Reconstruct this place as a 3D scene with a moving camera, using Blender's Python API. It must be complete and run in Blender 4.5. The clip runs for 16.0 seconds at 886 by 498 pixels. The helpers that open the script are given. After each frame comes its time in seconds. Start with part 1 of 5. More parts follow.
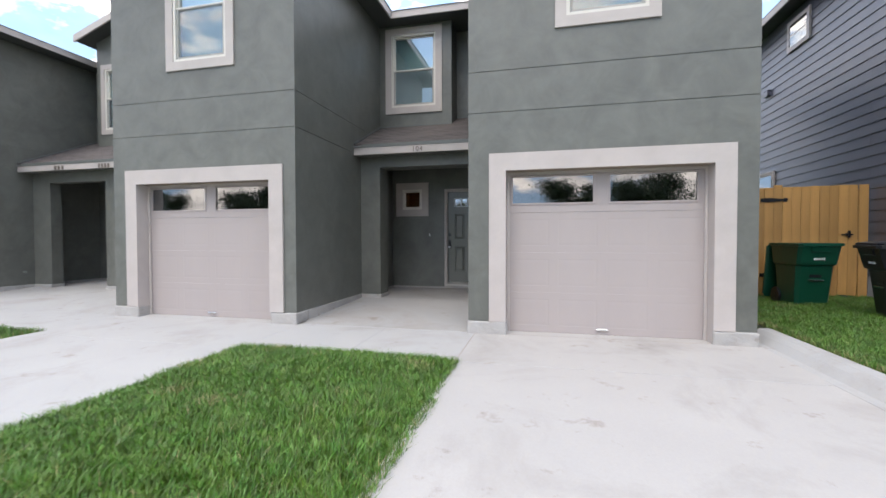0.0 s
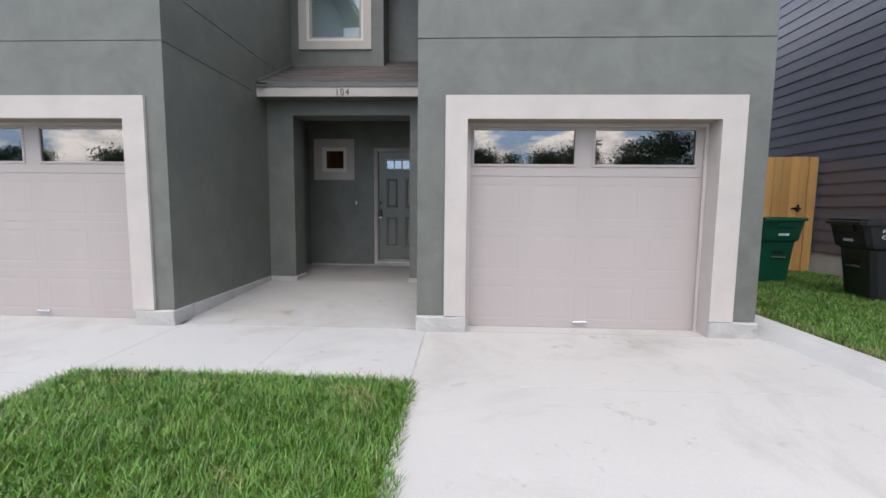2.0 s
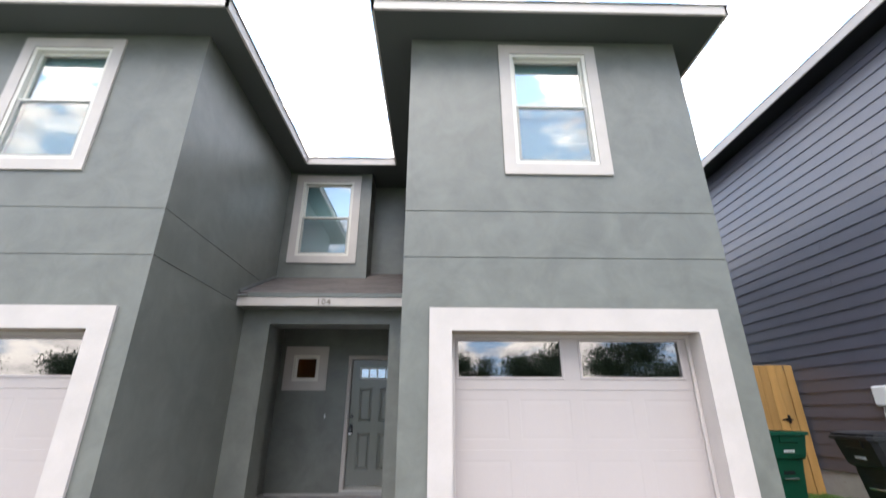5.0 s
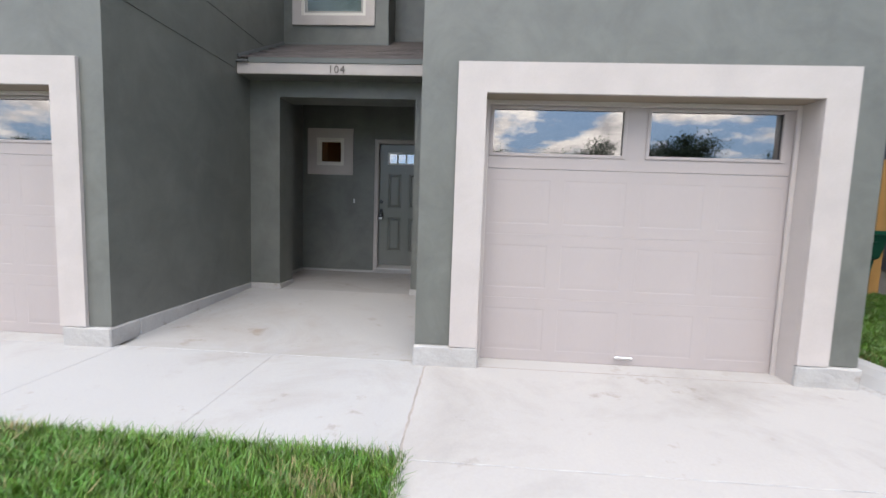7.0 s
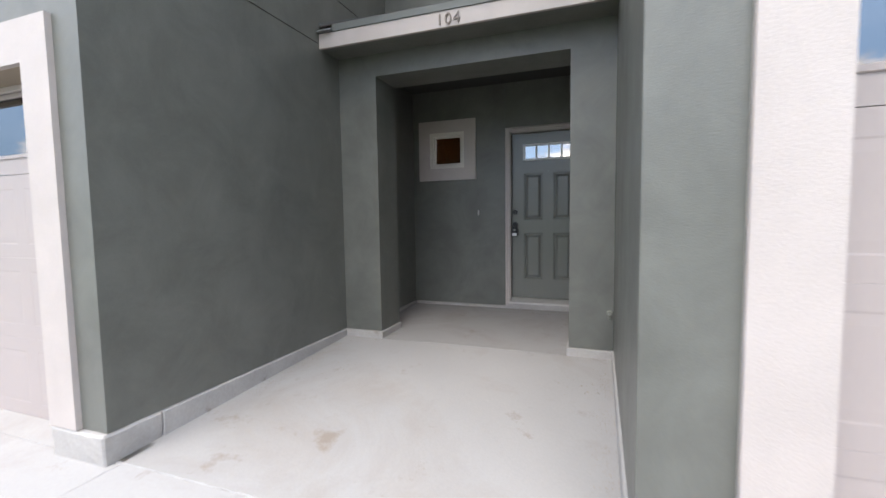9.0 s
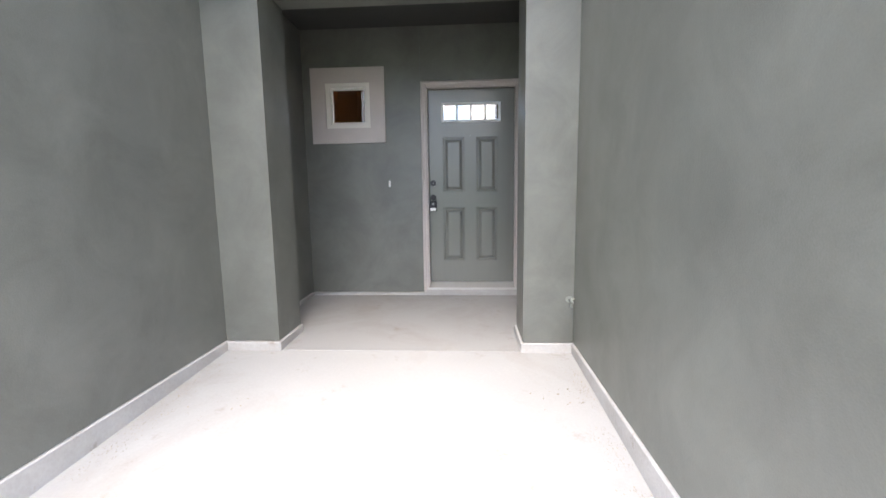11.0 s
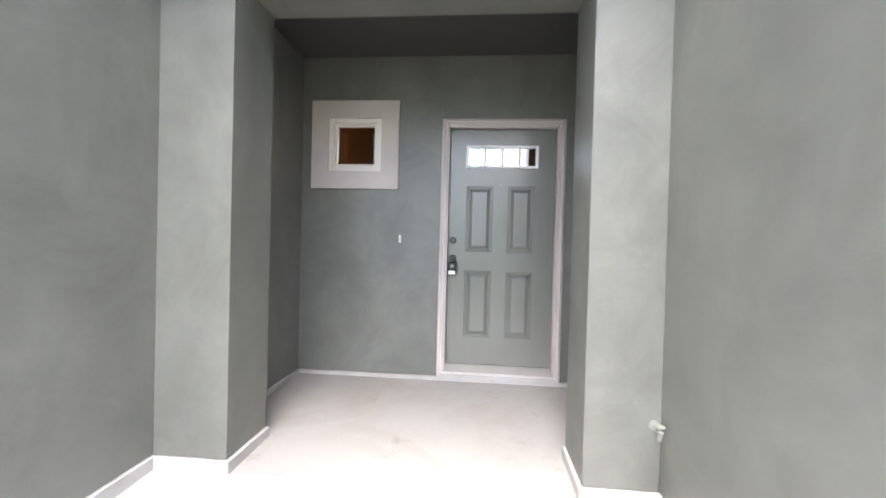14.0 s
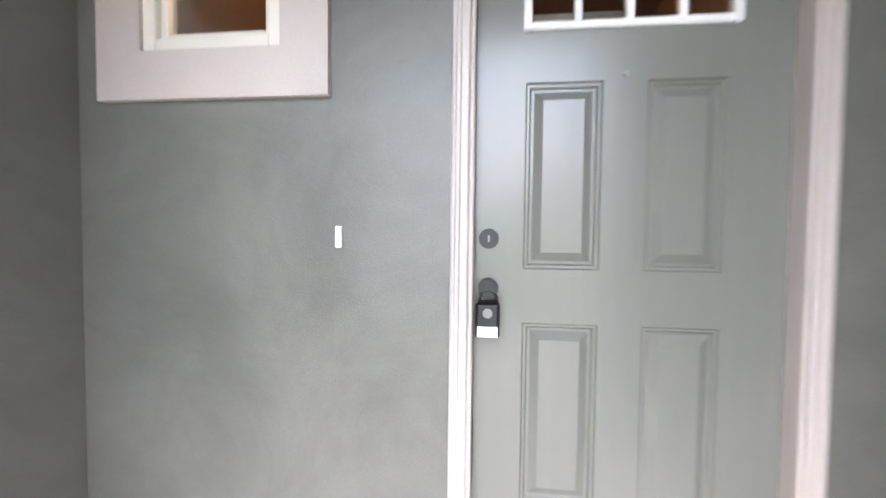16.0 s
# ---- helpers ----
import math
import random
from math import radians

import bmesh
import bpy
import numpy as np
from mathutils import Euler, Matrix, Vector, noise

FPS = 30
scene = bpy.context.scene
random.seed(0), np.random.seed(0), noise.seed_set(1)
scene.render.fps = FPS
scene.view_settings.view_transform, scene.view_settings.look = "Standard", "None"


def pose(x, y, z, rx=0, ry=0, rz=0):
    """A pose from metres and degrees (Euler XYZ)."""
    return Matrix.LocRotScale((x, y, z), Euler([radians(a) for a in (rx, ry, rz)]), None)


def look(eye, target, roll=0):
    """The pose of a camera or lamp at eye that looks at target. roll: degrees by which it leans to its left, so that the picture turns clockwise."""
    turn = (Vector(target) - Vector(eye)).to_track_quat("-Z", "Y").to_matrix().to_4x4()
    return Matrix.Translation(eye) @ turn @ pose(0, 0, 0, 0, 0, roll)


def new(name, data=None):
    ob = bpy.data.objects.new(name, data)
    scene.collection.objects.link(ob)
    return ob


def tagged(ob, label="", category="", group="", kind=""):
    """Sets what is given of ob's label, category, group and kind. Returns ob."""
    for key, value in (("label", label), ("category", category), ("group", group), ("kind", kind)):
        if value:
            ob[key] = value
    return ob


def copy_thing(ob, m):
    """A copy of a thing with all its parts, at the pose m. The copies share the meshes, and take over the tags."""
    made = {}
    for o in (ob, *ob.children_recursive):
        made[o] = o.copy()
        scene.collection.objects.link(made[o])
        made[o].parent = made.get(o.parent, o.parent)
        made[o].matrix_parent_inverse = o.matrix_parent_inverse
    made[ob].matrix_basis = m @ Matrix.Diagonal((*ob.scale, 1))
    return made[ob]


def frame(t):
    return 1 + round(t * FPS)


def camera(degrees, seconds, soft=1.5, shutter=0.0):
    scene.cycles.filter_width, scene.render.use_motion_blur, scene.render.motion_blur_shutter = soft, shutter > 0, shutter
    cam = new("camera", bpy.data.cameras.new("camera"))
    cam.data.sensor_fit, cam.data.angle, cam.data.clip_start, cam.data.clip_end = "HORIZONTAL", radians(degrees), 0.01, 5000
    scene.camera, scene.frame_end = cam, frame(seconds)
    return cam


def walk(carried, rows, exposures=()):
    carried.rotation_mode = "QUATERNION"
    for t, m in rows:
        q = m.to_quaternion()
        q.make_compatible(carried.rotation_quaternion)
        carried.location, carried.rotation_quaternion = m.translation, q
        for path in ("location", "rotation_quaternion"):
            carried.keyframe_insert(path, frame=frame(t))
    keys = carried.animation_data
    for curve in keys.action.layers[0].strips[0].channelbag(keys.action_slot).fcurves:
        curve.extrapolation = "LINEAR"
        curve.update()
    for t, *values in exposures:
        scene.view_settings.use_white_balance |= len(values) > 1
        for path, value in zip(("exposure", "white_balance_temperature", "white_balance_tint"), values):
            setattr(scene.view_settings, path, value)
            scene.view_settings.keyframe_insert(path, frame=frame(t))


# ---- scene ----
cam = camera(91.8, 16.0, shutter=0.4)
PATH = [
    (0, (0.941, -5.6, 1.079), (0.48, -3.654, 1.032), -0.1),
    (0.5, (0.747, -5.177, 1.069), (0.354, -3.217, 1.011), 1.3),
    (1, (0.584, -4.821, 1.079), (0.396, -2.834, 0.957), 0.2),
    (1.5, (0.496, -4.479, 1.094), (0.358, -2.486, 0.985), 0.5),
    (2, (0.407, -4.296, 1.096), (0.321, -2.307, 0.904), 0.6),
    (2.5, (0.334, -4.209, 1.084), (0.318, -2.219, 0.887), 0.6),
    (3, (0.323, -4.179, 1.113), (0.329, -2.181, 1.018), 0.4),
    (3.5, (0.33, -4.192, 1.223), (0.358, -2.223, 1.574), 0.1),
    (3.7, (0.333, -4.189, 1.232), (0.353, -2.27, 1.793), -0.0),
    (4.2, (0.325, -4.180, 1.230), (0.335, -2.360, 2.059), 0),
    (4.8, (0.300, -4.165, 1.210), (0.326, -2.331, 2.007), 0.1),
    (5.3, (0.272, -4.150, 1.170), (0.316, -2.219, 1.688), 0.2),
    (5.8, (0.259, -4.125, 1.132), (0.313, -2.134, 1.312), 0.2),
    (6, (0.268, -4.074, 1.116), (0.33, -2.076, 1.172), 0.3),
    (6.5, (0.339, -3.764, 1.089), (0.358, -1.766, 1.003), 0.0),
    (7, (0.364, -3.335, 1.074), (0.243, -1.347, 0.892), 2.0),
    (7.5, (0.32, -2.822, 1.087), (0.132, -0.84, 0.895), 0.1),
    (8, (0.258, -2.297, 1.113), (-0.219, -0.362, 0.945), 2.0),
    (8.2, (0.216, -2.096, 1.11), (-0.396, -0.206, 0.882), 1.1),
    (9.2, (-0.260, -1.300, 1.115), (-0.943, 0.576, 0.993), -0.8),
    (10.3, (-0.666, -0.699, 1.11), (-1.037, 1.266, 1.057), -2.5),
    (10.5, (-0.726, -0.693, 1.096), (-0.983, 1.287, 0.979), -2.0),
    (11, (-0.779, -0.705, 1.077), (-0.898, 1.274, 0.814), -0.8),
    (11.5, (-0.786, -0.712, 1.08), (-0.897, 1.258, 0.748), -0.7),
    (12, (-0.775, -0.708, 1.145), (-0.916, 1.287, 1.157), -0.1),
    (12.5, (-0.788, -0.705, 1.183), (-0.92, 1.273, 1.447), 0.8),
    (13, (-0.813, -0.62, 1.173), (-0.92, 1.368, 1.358), -0.3),
    (13.5, (-0.831, -0.284, 1.151), (-0.913, 1.711, 1.259), 0.1),
    (14, (-0.904, 0.198, 1.145), (-1.083, 2.19, 1.118), 1.5),
    (14.5, (-1.041, 0.765, 1.163), (-1.137, 2.761, 1.092), 0.6),
    (15, (-1.063, 1.387, 1.174), (-1.124, 3.385, 1.105), 1.4),
    (15.5, (-1.098, 2.014, 1.176), (-1.180, 4.012, 1.177), 0.7),
    (16, (-1.135, 2.594, 1.190), (-1.372, 4.578, 1.112), 0.6),
]
walk(cam, [(t, look(eye, target, roll)) for t, eye, target, roll in PATH], exposures=[
    (0, 1.08, 6500, 10), (3.3, 1.12, 6500, 10), (3.7, 1.32, 6500, 10), (4.5, 1.55, 6500, 10), (5.8, 1.60, 6500, 10),
    (6, 1.60, 6500, 10), (6.5, 1.48, 6500, 10), (7, 1.30, 6500, 10), (8.2, 1.25, 6500, 10), (10.3, 2.58, 6650, 12),
    (11, 2.72, 6650, 12), (11.5, 2.72, 6650, 12), (12, 2.82, 6650, 12), (12.5, 2.97, 6650, 12), (13.2, 3.32, 6700, 13),
    (14.5, 3.49, 6700, 13), (15.2, 3.67, 6800, 15), (15.6, 3.92, 6800, 15), (16, 4.22, 6800, 15),
])

# ---- world and sun ----
SUN_ELEVATION, SUN_TURN = radians(61), radians(188)
world = bpy.data.worlds.new("sky")
scene.world = world
world.use_nodes = True
wn, wl = world.node_tree.nodes, world.node_tree.links
wn.clear()
w_out, w_bg = wn.new("ShaderNodeOutputWorld"), wn.new("ShaderNodeBackground")
w_sky, w_mix = wn.new("ShaderNodeTexSky"), wn.new("ShaderNodeMix")
w_sky.sky_type, w_sky.sun_disc = "NISHITA", False
w_sky.sun_elevation, w_sky.sun_rotation = SUN_ELEVATION, SUN_TURN
w_mix.data_type = "RGBA"
w_co, w_map = wn.new("ShaderNodeTexCoord"), wn.new("ShaderNodeMapping")
w_map.inputs["Scale"].default_value = (1.0, 1.0, 2.3)
w_noise, w_ramp = wn.new("ShaderNodeTexNoise"), wn.new("ShaderNodeValToRGB")
w_noise.inputs["Scale"].default_value, w_noise.inputs["Detail"].default_value = 6.0, 10
w_noise.inputs["Roughness"].default_value = 0.57
w_ramp.color_ramp.elements[0].position, w_ramp.color_ramp.elements[1].position = 0.478, 0.572
w_ramp.color_ramp.elements[0].color = (0.05, 0.05, 0.05, 1)
wl.new(w_co.outputs["Generated"], w_map.inputs["Vector"])
wl.new(w_map.outputs["Vector"], w_noise.inputs["Vector"])
wl.new(w_noise.outputs["Fac"], w_ramp.inputs["Fac"])
wl.new(w_ramp.outputs["Color"], w_mix.inputs["Factor"])
w_shade, w_cloud = wn.new("ShaderNodeValToRGB"), wn.new("ShaderNodeMix")
w_shade.color_ramp.elements[0].position, w_shade.color_ramp.elements[1].position = 0.42, 0.64
w_cloud.data_type = "RGBA"
w_cloud.inputs["A"].default_value, w_cloud.inputs["B"].default_value = (14.1, 12.9, 12.0, 1), (6.9, 6.4, 6.35, 1)
w_puff = wn.new("ShaderNodeTexNoise")
w_puff.inputs["Scale"].default_value, w_puff.inputs["Detail"].default_value, w_puff.inputs["Roughness"].default_value = 11.0, 8, 0.6
wl.new(w_map.outputs["Vector"], w_puff.inputs["Vector"])
wl.new(w_puff.outputs["Fac"], w_shade.inputs["Fac"])
wl.new(w_shade.outputs["Color"], w_cloud.inputs["Factor"])
wl.new(w_cloud.outputs["Result"], w_mix.inputs["B"])
w_haze = wn.new("ShaderNodeMix")
w_haze.data_type = "RGBA"
w_haze.inputs["Factor"].default_value = 0.75
w_haze.inputs["B"].default_value = (2.75, 4.45, 7.1, 1)
wl.new(w_sky.outputs["Color"], w_haze.inputs["A"])
wl.new(w_haze.outputs["Result"], w_mix.inputs["A"])
# a cloudy sky is brightest overhead and dims towards the horizon
w_sep, w_dome, w_dim = wn.new("ShaderNodeSeparateXYZ"), wn.new("ShaderNodeMapRange"), wn.new("ShaderNodeVectorMath")
w_dome.inputs["To Min"].default_value, w_dome.inputs["To Max"].default_value = 0.62, 1.42
w_dim.operation = "SCALE"
wl.new(w_co.outputs["Generated"], w_sep.inputs["Vector"])
wl.new(w_sep.outputs["Z"], w_dome.inputs["Value"])
wl.new(w_mix.outputs["Result"], w_dim.inputs[0])
wl.new(w_dome.outputs["Result"], w_dim.inputs["Scale"])
wl.new(w_dim.outputs["Vector"], w_bg.inputs["Color"])
wl.new(w_bg.outputs["Background"], w_out.inputs["Surface"])
w_bg.inputs["Strength"].default_value = 0.13

sun = new("sun", bpy.data.lights.new("sun", "SUN"))
sun.data.energy, sun.data.angle, sun.data.color = 1.15, radians(40), (1.0, 0.94, 0.87)
sun.matrix_world = look((0, 0, 30), (
    -30 * math.sin(SUN_TURN) / math.tan(SUN_ELEVATION), -30 * math.cos(SUN_TURN) / math.tan(SUN_ELEVATION), 0))


# ---- materials ----
def material(name, color, rough=0.7, vary=0.15, scale=3.0, fine=90.0, bump=0.15, metal=0.0,
             second=None, second_at=(0.5, 0.7), stretch=(1, 1, 1), per_piece=0.0, distance=0.01, spec=0.5, spots=None, sheen=0.12, per_island=0.0, trowel=0.0):
    """Colour with broad and fine variation, a second stain colour where given, and fine relief."""
    m = bpy.data.materials.new(name)
    m.use_nodes = True
    n, l = m.node_tree.nodes, m.node_tree.links
    b = n["Principled BSDF"]
    b.inputs["Roughness"].default_value, b.inputs["Metallic"].default_value = rough, metal
    b.inputs["Specular IOR Level"].default_value = spec
    co, mp = n.new("ShaderNodeTexCoord"), n.new("ShaderNodeMapping")
    mp.inputs["Scale"].default_value = stretch
    l.new(co.outputs["Object"], mp.inputs["Vector"])
    broad, grain = n.new("ShaderNodeTexNoise"), n.new("ShaderNodeTexNoise")
    broad.inputs["Scale"].default_value, broad.inputs["Detail"].default_value = scale, 6
    grain.inputs["Scale"].default_value, grain.inputs["Detail"].default_value = fine, 4
    l.new(mp.outputs["Vector"], broad.inputs["Vector"])
    l.new(mp.outputs["Vector"], grain.inputs["Vector"])
    col = n.new("ShaderNodeRGB")
    col.outputs[0].default_value = (*color, 1)
    source = col.outputs[0]
    if second:
        mix, ramp = n.new("ShaderNodeMix"), n.new("ShaderNodeValToRGB")
        mix.data_type = "RGBA"
        ramp.color_ramp.elements[0].position, ramp.color_ramp.elements[1].position = second_at
        stain = n.new("ShaderNodeTexNoise")
        stain.inputs["Scale"].default_value, stain.inputs["Detail"].default_value = scale * 0.6, 8
        stain.inputs["Roughness"].default_value, stain.inputs["Distortion"].default_value = 0.68, 0.6
        l.new(mp.outputs["Vector"], stain.inputs["Vector"])
        l.new(stain.outputs["Fac"], ramp.inputs["Fac"])
        l.new(ramp.outputs["Color"], mix.inputs["Factor"])
        l.new(source, mix.inputs["A"])
        mix.inputs["B"].default_value = (*second, 1)
        source = mix.outputs["Result"]

    if spots:
        colour, size, start = spots
        mix, ramp, blot = n.new("ShaderNodeMix"), n.new("ShaderNodeValToRGB"), n.new("ShaderNodeTexNoise")
        mix.data_type = "RGBA"
        blot.inputs["Scale"].default_value, blot.inputs["Detail"].default_value, blot.inputs["Roughness"].default_value = size, 9, 0.72
        ramp.color_ramp.elements[0].position, ramp.color_ramp.elements[1].position = start, start + 0.10
        ramp.color_ramp.elements[1].color = (0.7, 0.7, 0.7, 1)
        l.new(mp.outputs["Vector"], blot.inputs["Vector"])
        l.new(blot.outputs["Fac"], ramp.inputs["Fac"])
        l.new(ramp.outputs["Color"], mix.inputs["Factor"])
        l.new(source, mix.inputs["A"])
        mix.inputs["B"].default_value = (*colour, 1)
        source = mix.outputs["Result"]

    def varied(source, factor, amount):
        rng, hsv = n.new("ShaderNodeMapRange"), n.new("ShaderNodeHueSaturation")
        rng.inputs["From Min"].default_value, rng.inputs["From Max"].default_value = 0.25, 0.75
        rng.inputs["To Min"].default_value, rng.inputs["To Max"].default_value = 1 - amount, 1 + amount
        l.new(factor, rng.inputs["Value"])
        l.new(rng.outputs["Result"], hsv.inputs["Value"])
        l.new(source, hsv.inputs["Color"])
        return hsv.outputs["Color"]

    source = varied(source, broad.outputs["Fac"], vary)
    source = varied(source, grain.outputs["Fac"], vary * 0.6)
    if per_piece:
        info = n.new("ShaderNodeObjectInfo")
        source = varied(source, info.outputs["Random"], per_piece)
    if per_island:
        geo, hue = n.new("ShaderNodeNewGeometry"), n.new("ShaderNodeHueSaturation")
        spread = n.new("ShaderNodeMapRange")
        spread.inputs["To Min"].default_value, spread.inputs["To Max"].default_value = 0.47, 0.525
        l.new(geo.outputs["Random Per Island"], spread.inputs["Value"])
        l.new(spread.outputs["Result"], hue.inputs["Hue"])
        source = varied(source, geo.outputs["Random Per Island"], per_island)
        l.new(source, hue.inputs["Color"])
        source = hue.outputs["Color"]
    l.new(source, b.inputs["Base Color"])
    if bump:
        bp = n.new("ShaderNodeBump")
        bp.inputs["Strength"].default_value, bp.inputs["Distance"].default_value = bump, distance
        l.new(grain.outputs["Fac"], bp.inputs["Height"])
        l.new(bp.outputs["Normal"], b.inputs["Normal"])
        if trowel:
            stroke, swell = n.new("ShaderNodeTexNoise"), n.new("ShaderNodeBump")
            stroke.inputs["Scale"].default_value, stroke.inputs["Detail"].default_value = 4.0, 3
            stroke.inputs["Roughness"].default_value, stroke.inputs["Distortion"].default_value = 0.5, 0.5
            swell.inputs["Strength"].default_value, swell.inputs["Distance"].default_value = trowel, 0.02
            l.new(mp.outputs["Vector"], stroke.inputs["Vector"])
            l.new(stroke.outputs["Fac"], swell.inputs["Height"])
            l.new(swell.outputs["Normal"], bp.inputs["Normal"])
    rr = n.new("ShaderNodeMapRange")
    rr.inputs["To Min"].default_value, rr.inputs["To Max"].default_value = max(rough - sheen, 0.02), min(rough + sheen, 1)
    l.new(broad.outputs["Fac"], rr.inputs["Value"])
    l.new(rr.outputs["Result"], b.inputs["Roughness"])
    return m


def glass_material(name, gloss=0.3, tint=(0.75, 0.8, 0.8)):
    """A thin window pane: part mirror, part clear."""
    m = bpy.data.materials.new(name)
    m.use_nodes = True
    n, l = m.node_tree.nodes, m.node_tree.links
    n.remove(n["Principled BSDF"])
    out = n["Material Output"]
    clear, shine, mix = n.new("ShaderNodeBsdfTransparent"), n.new("ShaderNodeBsdfGlossy"), n.new("ShaderNodeMixShader")
    clear.inputs["Color"].default_value = (*tint, 1)
    shine.inputs["Roughness"].default_value = 0.0
    mix.inputs["Fac"].default_value = gloss
    l.new(clear.outputs[0], mix.inputs[1])
    l.new(shine.outputs[0], mix.inputs[2])
    l.new(mix.outputs[0], out.inputs["Surface"])
    return m


STUCCO = material("stucco", (0.106, 0.108, 0.094), 0.42, 0.09, 3.8, 170, 0.26, distance=0.003, sheen=0.12, spec=0.55, trowel=0.13,
                  second=(0.146, 0.149, 0.131), second_at=(0.36, 0.72))
TRIM = material("trim_paint", (0.425, 0.380, 0.352), 0.55, 0.06, 3.0, 120, 0.3, distance=0.003, second=(0.455, 0.410, 0.382), second_at=(0.40, 0.66), spots=((0.34, 0.29, 0.25), 5.0, 0.66))
CASING = material("casing_paint", (0.44, 0.393, 0.365), 0.45, 0.03, 3.0, 120, 0.06, distance=0.002)
GARAGE = material("garage_door_paint", (0.365, 0.320, 0.303), 0.45, 0.03, 2.5, 160, 0.10, stretch=(1, 1, 0.12), distance=0.003)
CONCRETE = material("concrete", (0.352, 0.340, 0.325), 0.85, 0.05, 1.1, 75, 0.12, second=(0.283, 0.261, 0.239), second_at=(0.50, 0.72), distance=0.004, spots=((0.215, 0.180, 0.145), 3.3, 0.605))
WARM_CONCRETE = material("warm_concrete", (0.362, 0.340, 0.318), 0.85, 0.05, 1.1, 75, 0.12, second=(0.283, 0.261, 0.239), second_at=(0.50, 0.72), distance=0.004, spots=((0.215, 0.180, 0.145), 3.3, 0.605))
# Smooth grey finish, tone lowered further to stand in for porch shade.
PORCH_CONCRETE = material("smooth_dimmed_concrete", (0.275, 0.262, 0.250), 0.7, 0.06, 1.6, 75, 0.10, second=(0.235, 0.212, 0.195), second_at=(0.48, 0.70), distance=0.003, spots=((0.19, 0.155, 0.13), 3.1, 0.60))
# Copy of CONCRETE with the recess shade in its base tone, plus stains.
WALK_CONCRETE = material("stained_dimmed_concrete", (0.318, 0.305, 0.290), 0.85, 0.06, 1.3, 75, 0.12, second=(0.275, 0.248, 0.222), second_at=(0.50, 0.70), distance=0.004, spots=((0.21, 0.165, 0.125), 3.0, 0.595))
JOINT_FILL = material("pale_joint_filler", (0.42, 0.41, 0.40), 0.9, 0.15, 9, 60, 0.2)
PINK_FILL = material("pinkish_joint_clay", (0.29, 0.255, 0.228), 0.95, 0.2, 9, 60, 0.3)
KERB_CONCRETE = material("foundation_concrete", (0.345, 0.328, 0.308), 0.9, 0.10, 4, 60, 0.3, second=(0.375, 0.360, 0.340), second_at=(0.4, 0.6), distance=0.006, spots=((0.24, 0.205, 0.17), 6.0, 0.60))
JOINT = material("joint_dirt", (0.42, 0.39, 0.36), 0.95, 0.2, 8, 60, 0.2)
# Darker tan than the jambs, for the underside of the garage head.
HEAD_PAINT = material("tan_head_paint", (0.271, 0.221, 0.168), 0.7, 0.08, 2, 90, 0.1)
VINYL = material("white_vinyl", (0.62, 0.59, 0.53), 0.35, 0.02, 3, 80, 0.02)
WHITE = material("white_plastic", (0.70, 0.70, 0.70), 0.3, 0.02, 3, 80, 0.02)
# Soffit paint, base tone lowered to the near-black look under the eaves.
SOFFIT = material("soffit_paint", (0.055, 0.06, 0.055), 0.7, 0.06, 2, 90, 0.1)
# Ceiling paint darkened so that its colour carries the porch's deep shade.
PORCH_CEILING = material("shaded_ceiling_paint", (0.045, 0.046, 0.042), 0.8, 0.06, 2, 90, 0.1)
FLASHING = material("flashing_paint", (0.123, 0.131, 0.121), 0.5, 0.05, 3, 90, 0.05)
SHINGLE = material("asphalt_shingle", (0.102, 0.086, 0.080), 0.9, 0.2, 7, 220, 0.5, per_piece=0.10, distance=0.004)
METAL_EDGE = material("drip_edge_metal", (0.16, 0.165, 0.165), 0.4, 0.06, 4, 90, 0.05, metal=0.3)
DOOR = material("door_paint", (0.156, 0.159, 0.141), 0.27, 0.01, 3, 22, 0.0, sheen=0.02)
door_nodes, door_links = DOOR.node_tree.nodes, DOOR.node_tree.links
door_wave, door_map, door_co = door_nodes.new("ShaderNodeTexWave"), door_nodes.new("ShaderNodeMapping"), door_nodes.new("ShaderNodeTexCoord")
door_wave.wave_type, door_wave.rings_direction, door_wave.wave_profile = "RINGS", "Y", "SIN"
door_wave.inputs["Scale"].default_value, door_wave.inputs["Distortion"].default_value = 5.5, 9.0
door_wave.inputs["Detail"].default_value, door_wave.inputs["Detail Scale"].default_value = 3.0, 0.9
door_map.inputs["Location"].default_value, door_map.inputs["Scale"].default_value = (0.62, 0.0, -0.18), (1.0, 1.0, 0.13)
door_bump = door_nodes.new("ShaderNodeBump")
door_bump.inputs["Strength"].default_value, door_bump.inputs["Distance"].default_value = 0.14, 0.0012
door_links.new(door_wave.outputs["Fac"], door_bump.inputs["Height"])
door_links.new(door_bump.outputs["Normal"], door_nodes["Principled BSDF"].inputs["Normal"])
door_links.new(door_co.outputs["Object"], door_map.inputs["Vector"])
door_links.new(door_map.outputs["Vector"], door_wave.inputs["Vector"])
door_rough = door_nodes["Principled BSDF"].inputs["Roughness"]
door_links.remove(door_rough.links[0])
door_rough.default_value = 0.23
door_base = door_nodes["Principled BSDF"].inputs["Base Color"].links[0].from_socket
door_tint = door_nodes.new("ShaderNodeMix")
door_tint.data_type, door_tint.blend_type = "RGBA", "MULTIPLY"
door_tint.inputs["Factor"].default_value = 0.015
door_links.new(door_base, door_tint.inputs["A"])
door_links.new(door_wave.outputs["Color"], door_tint.inputs["B"])
door_links.new(door_tint.outputs["Result"], door_nodes["Principled BSDF"].inputs["Base Color"])
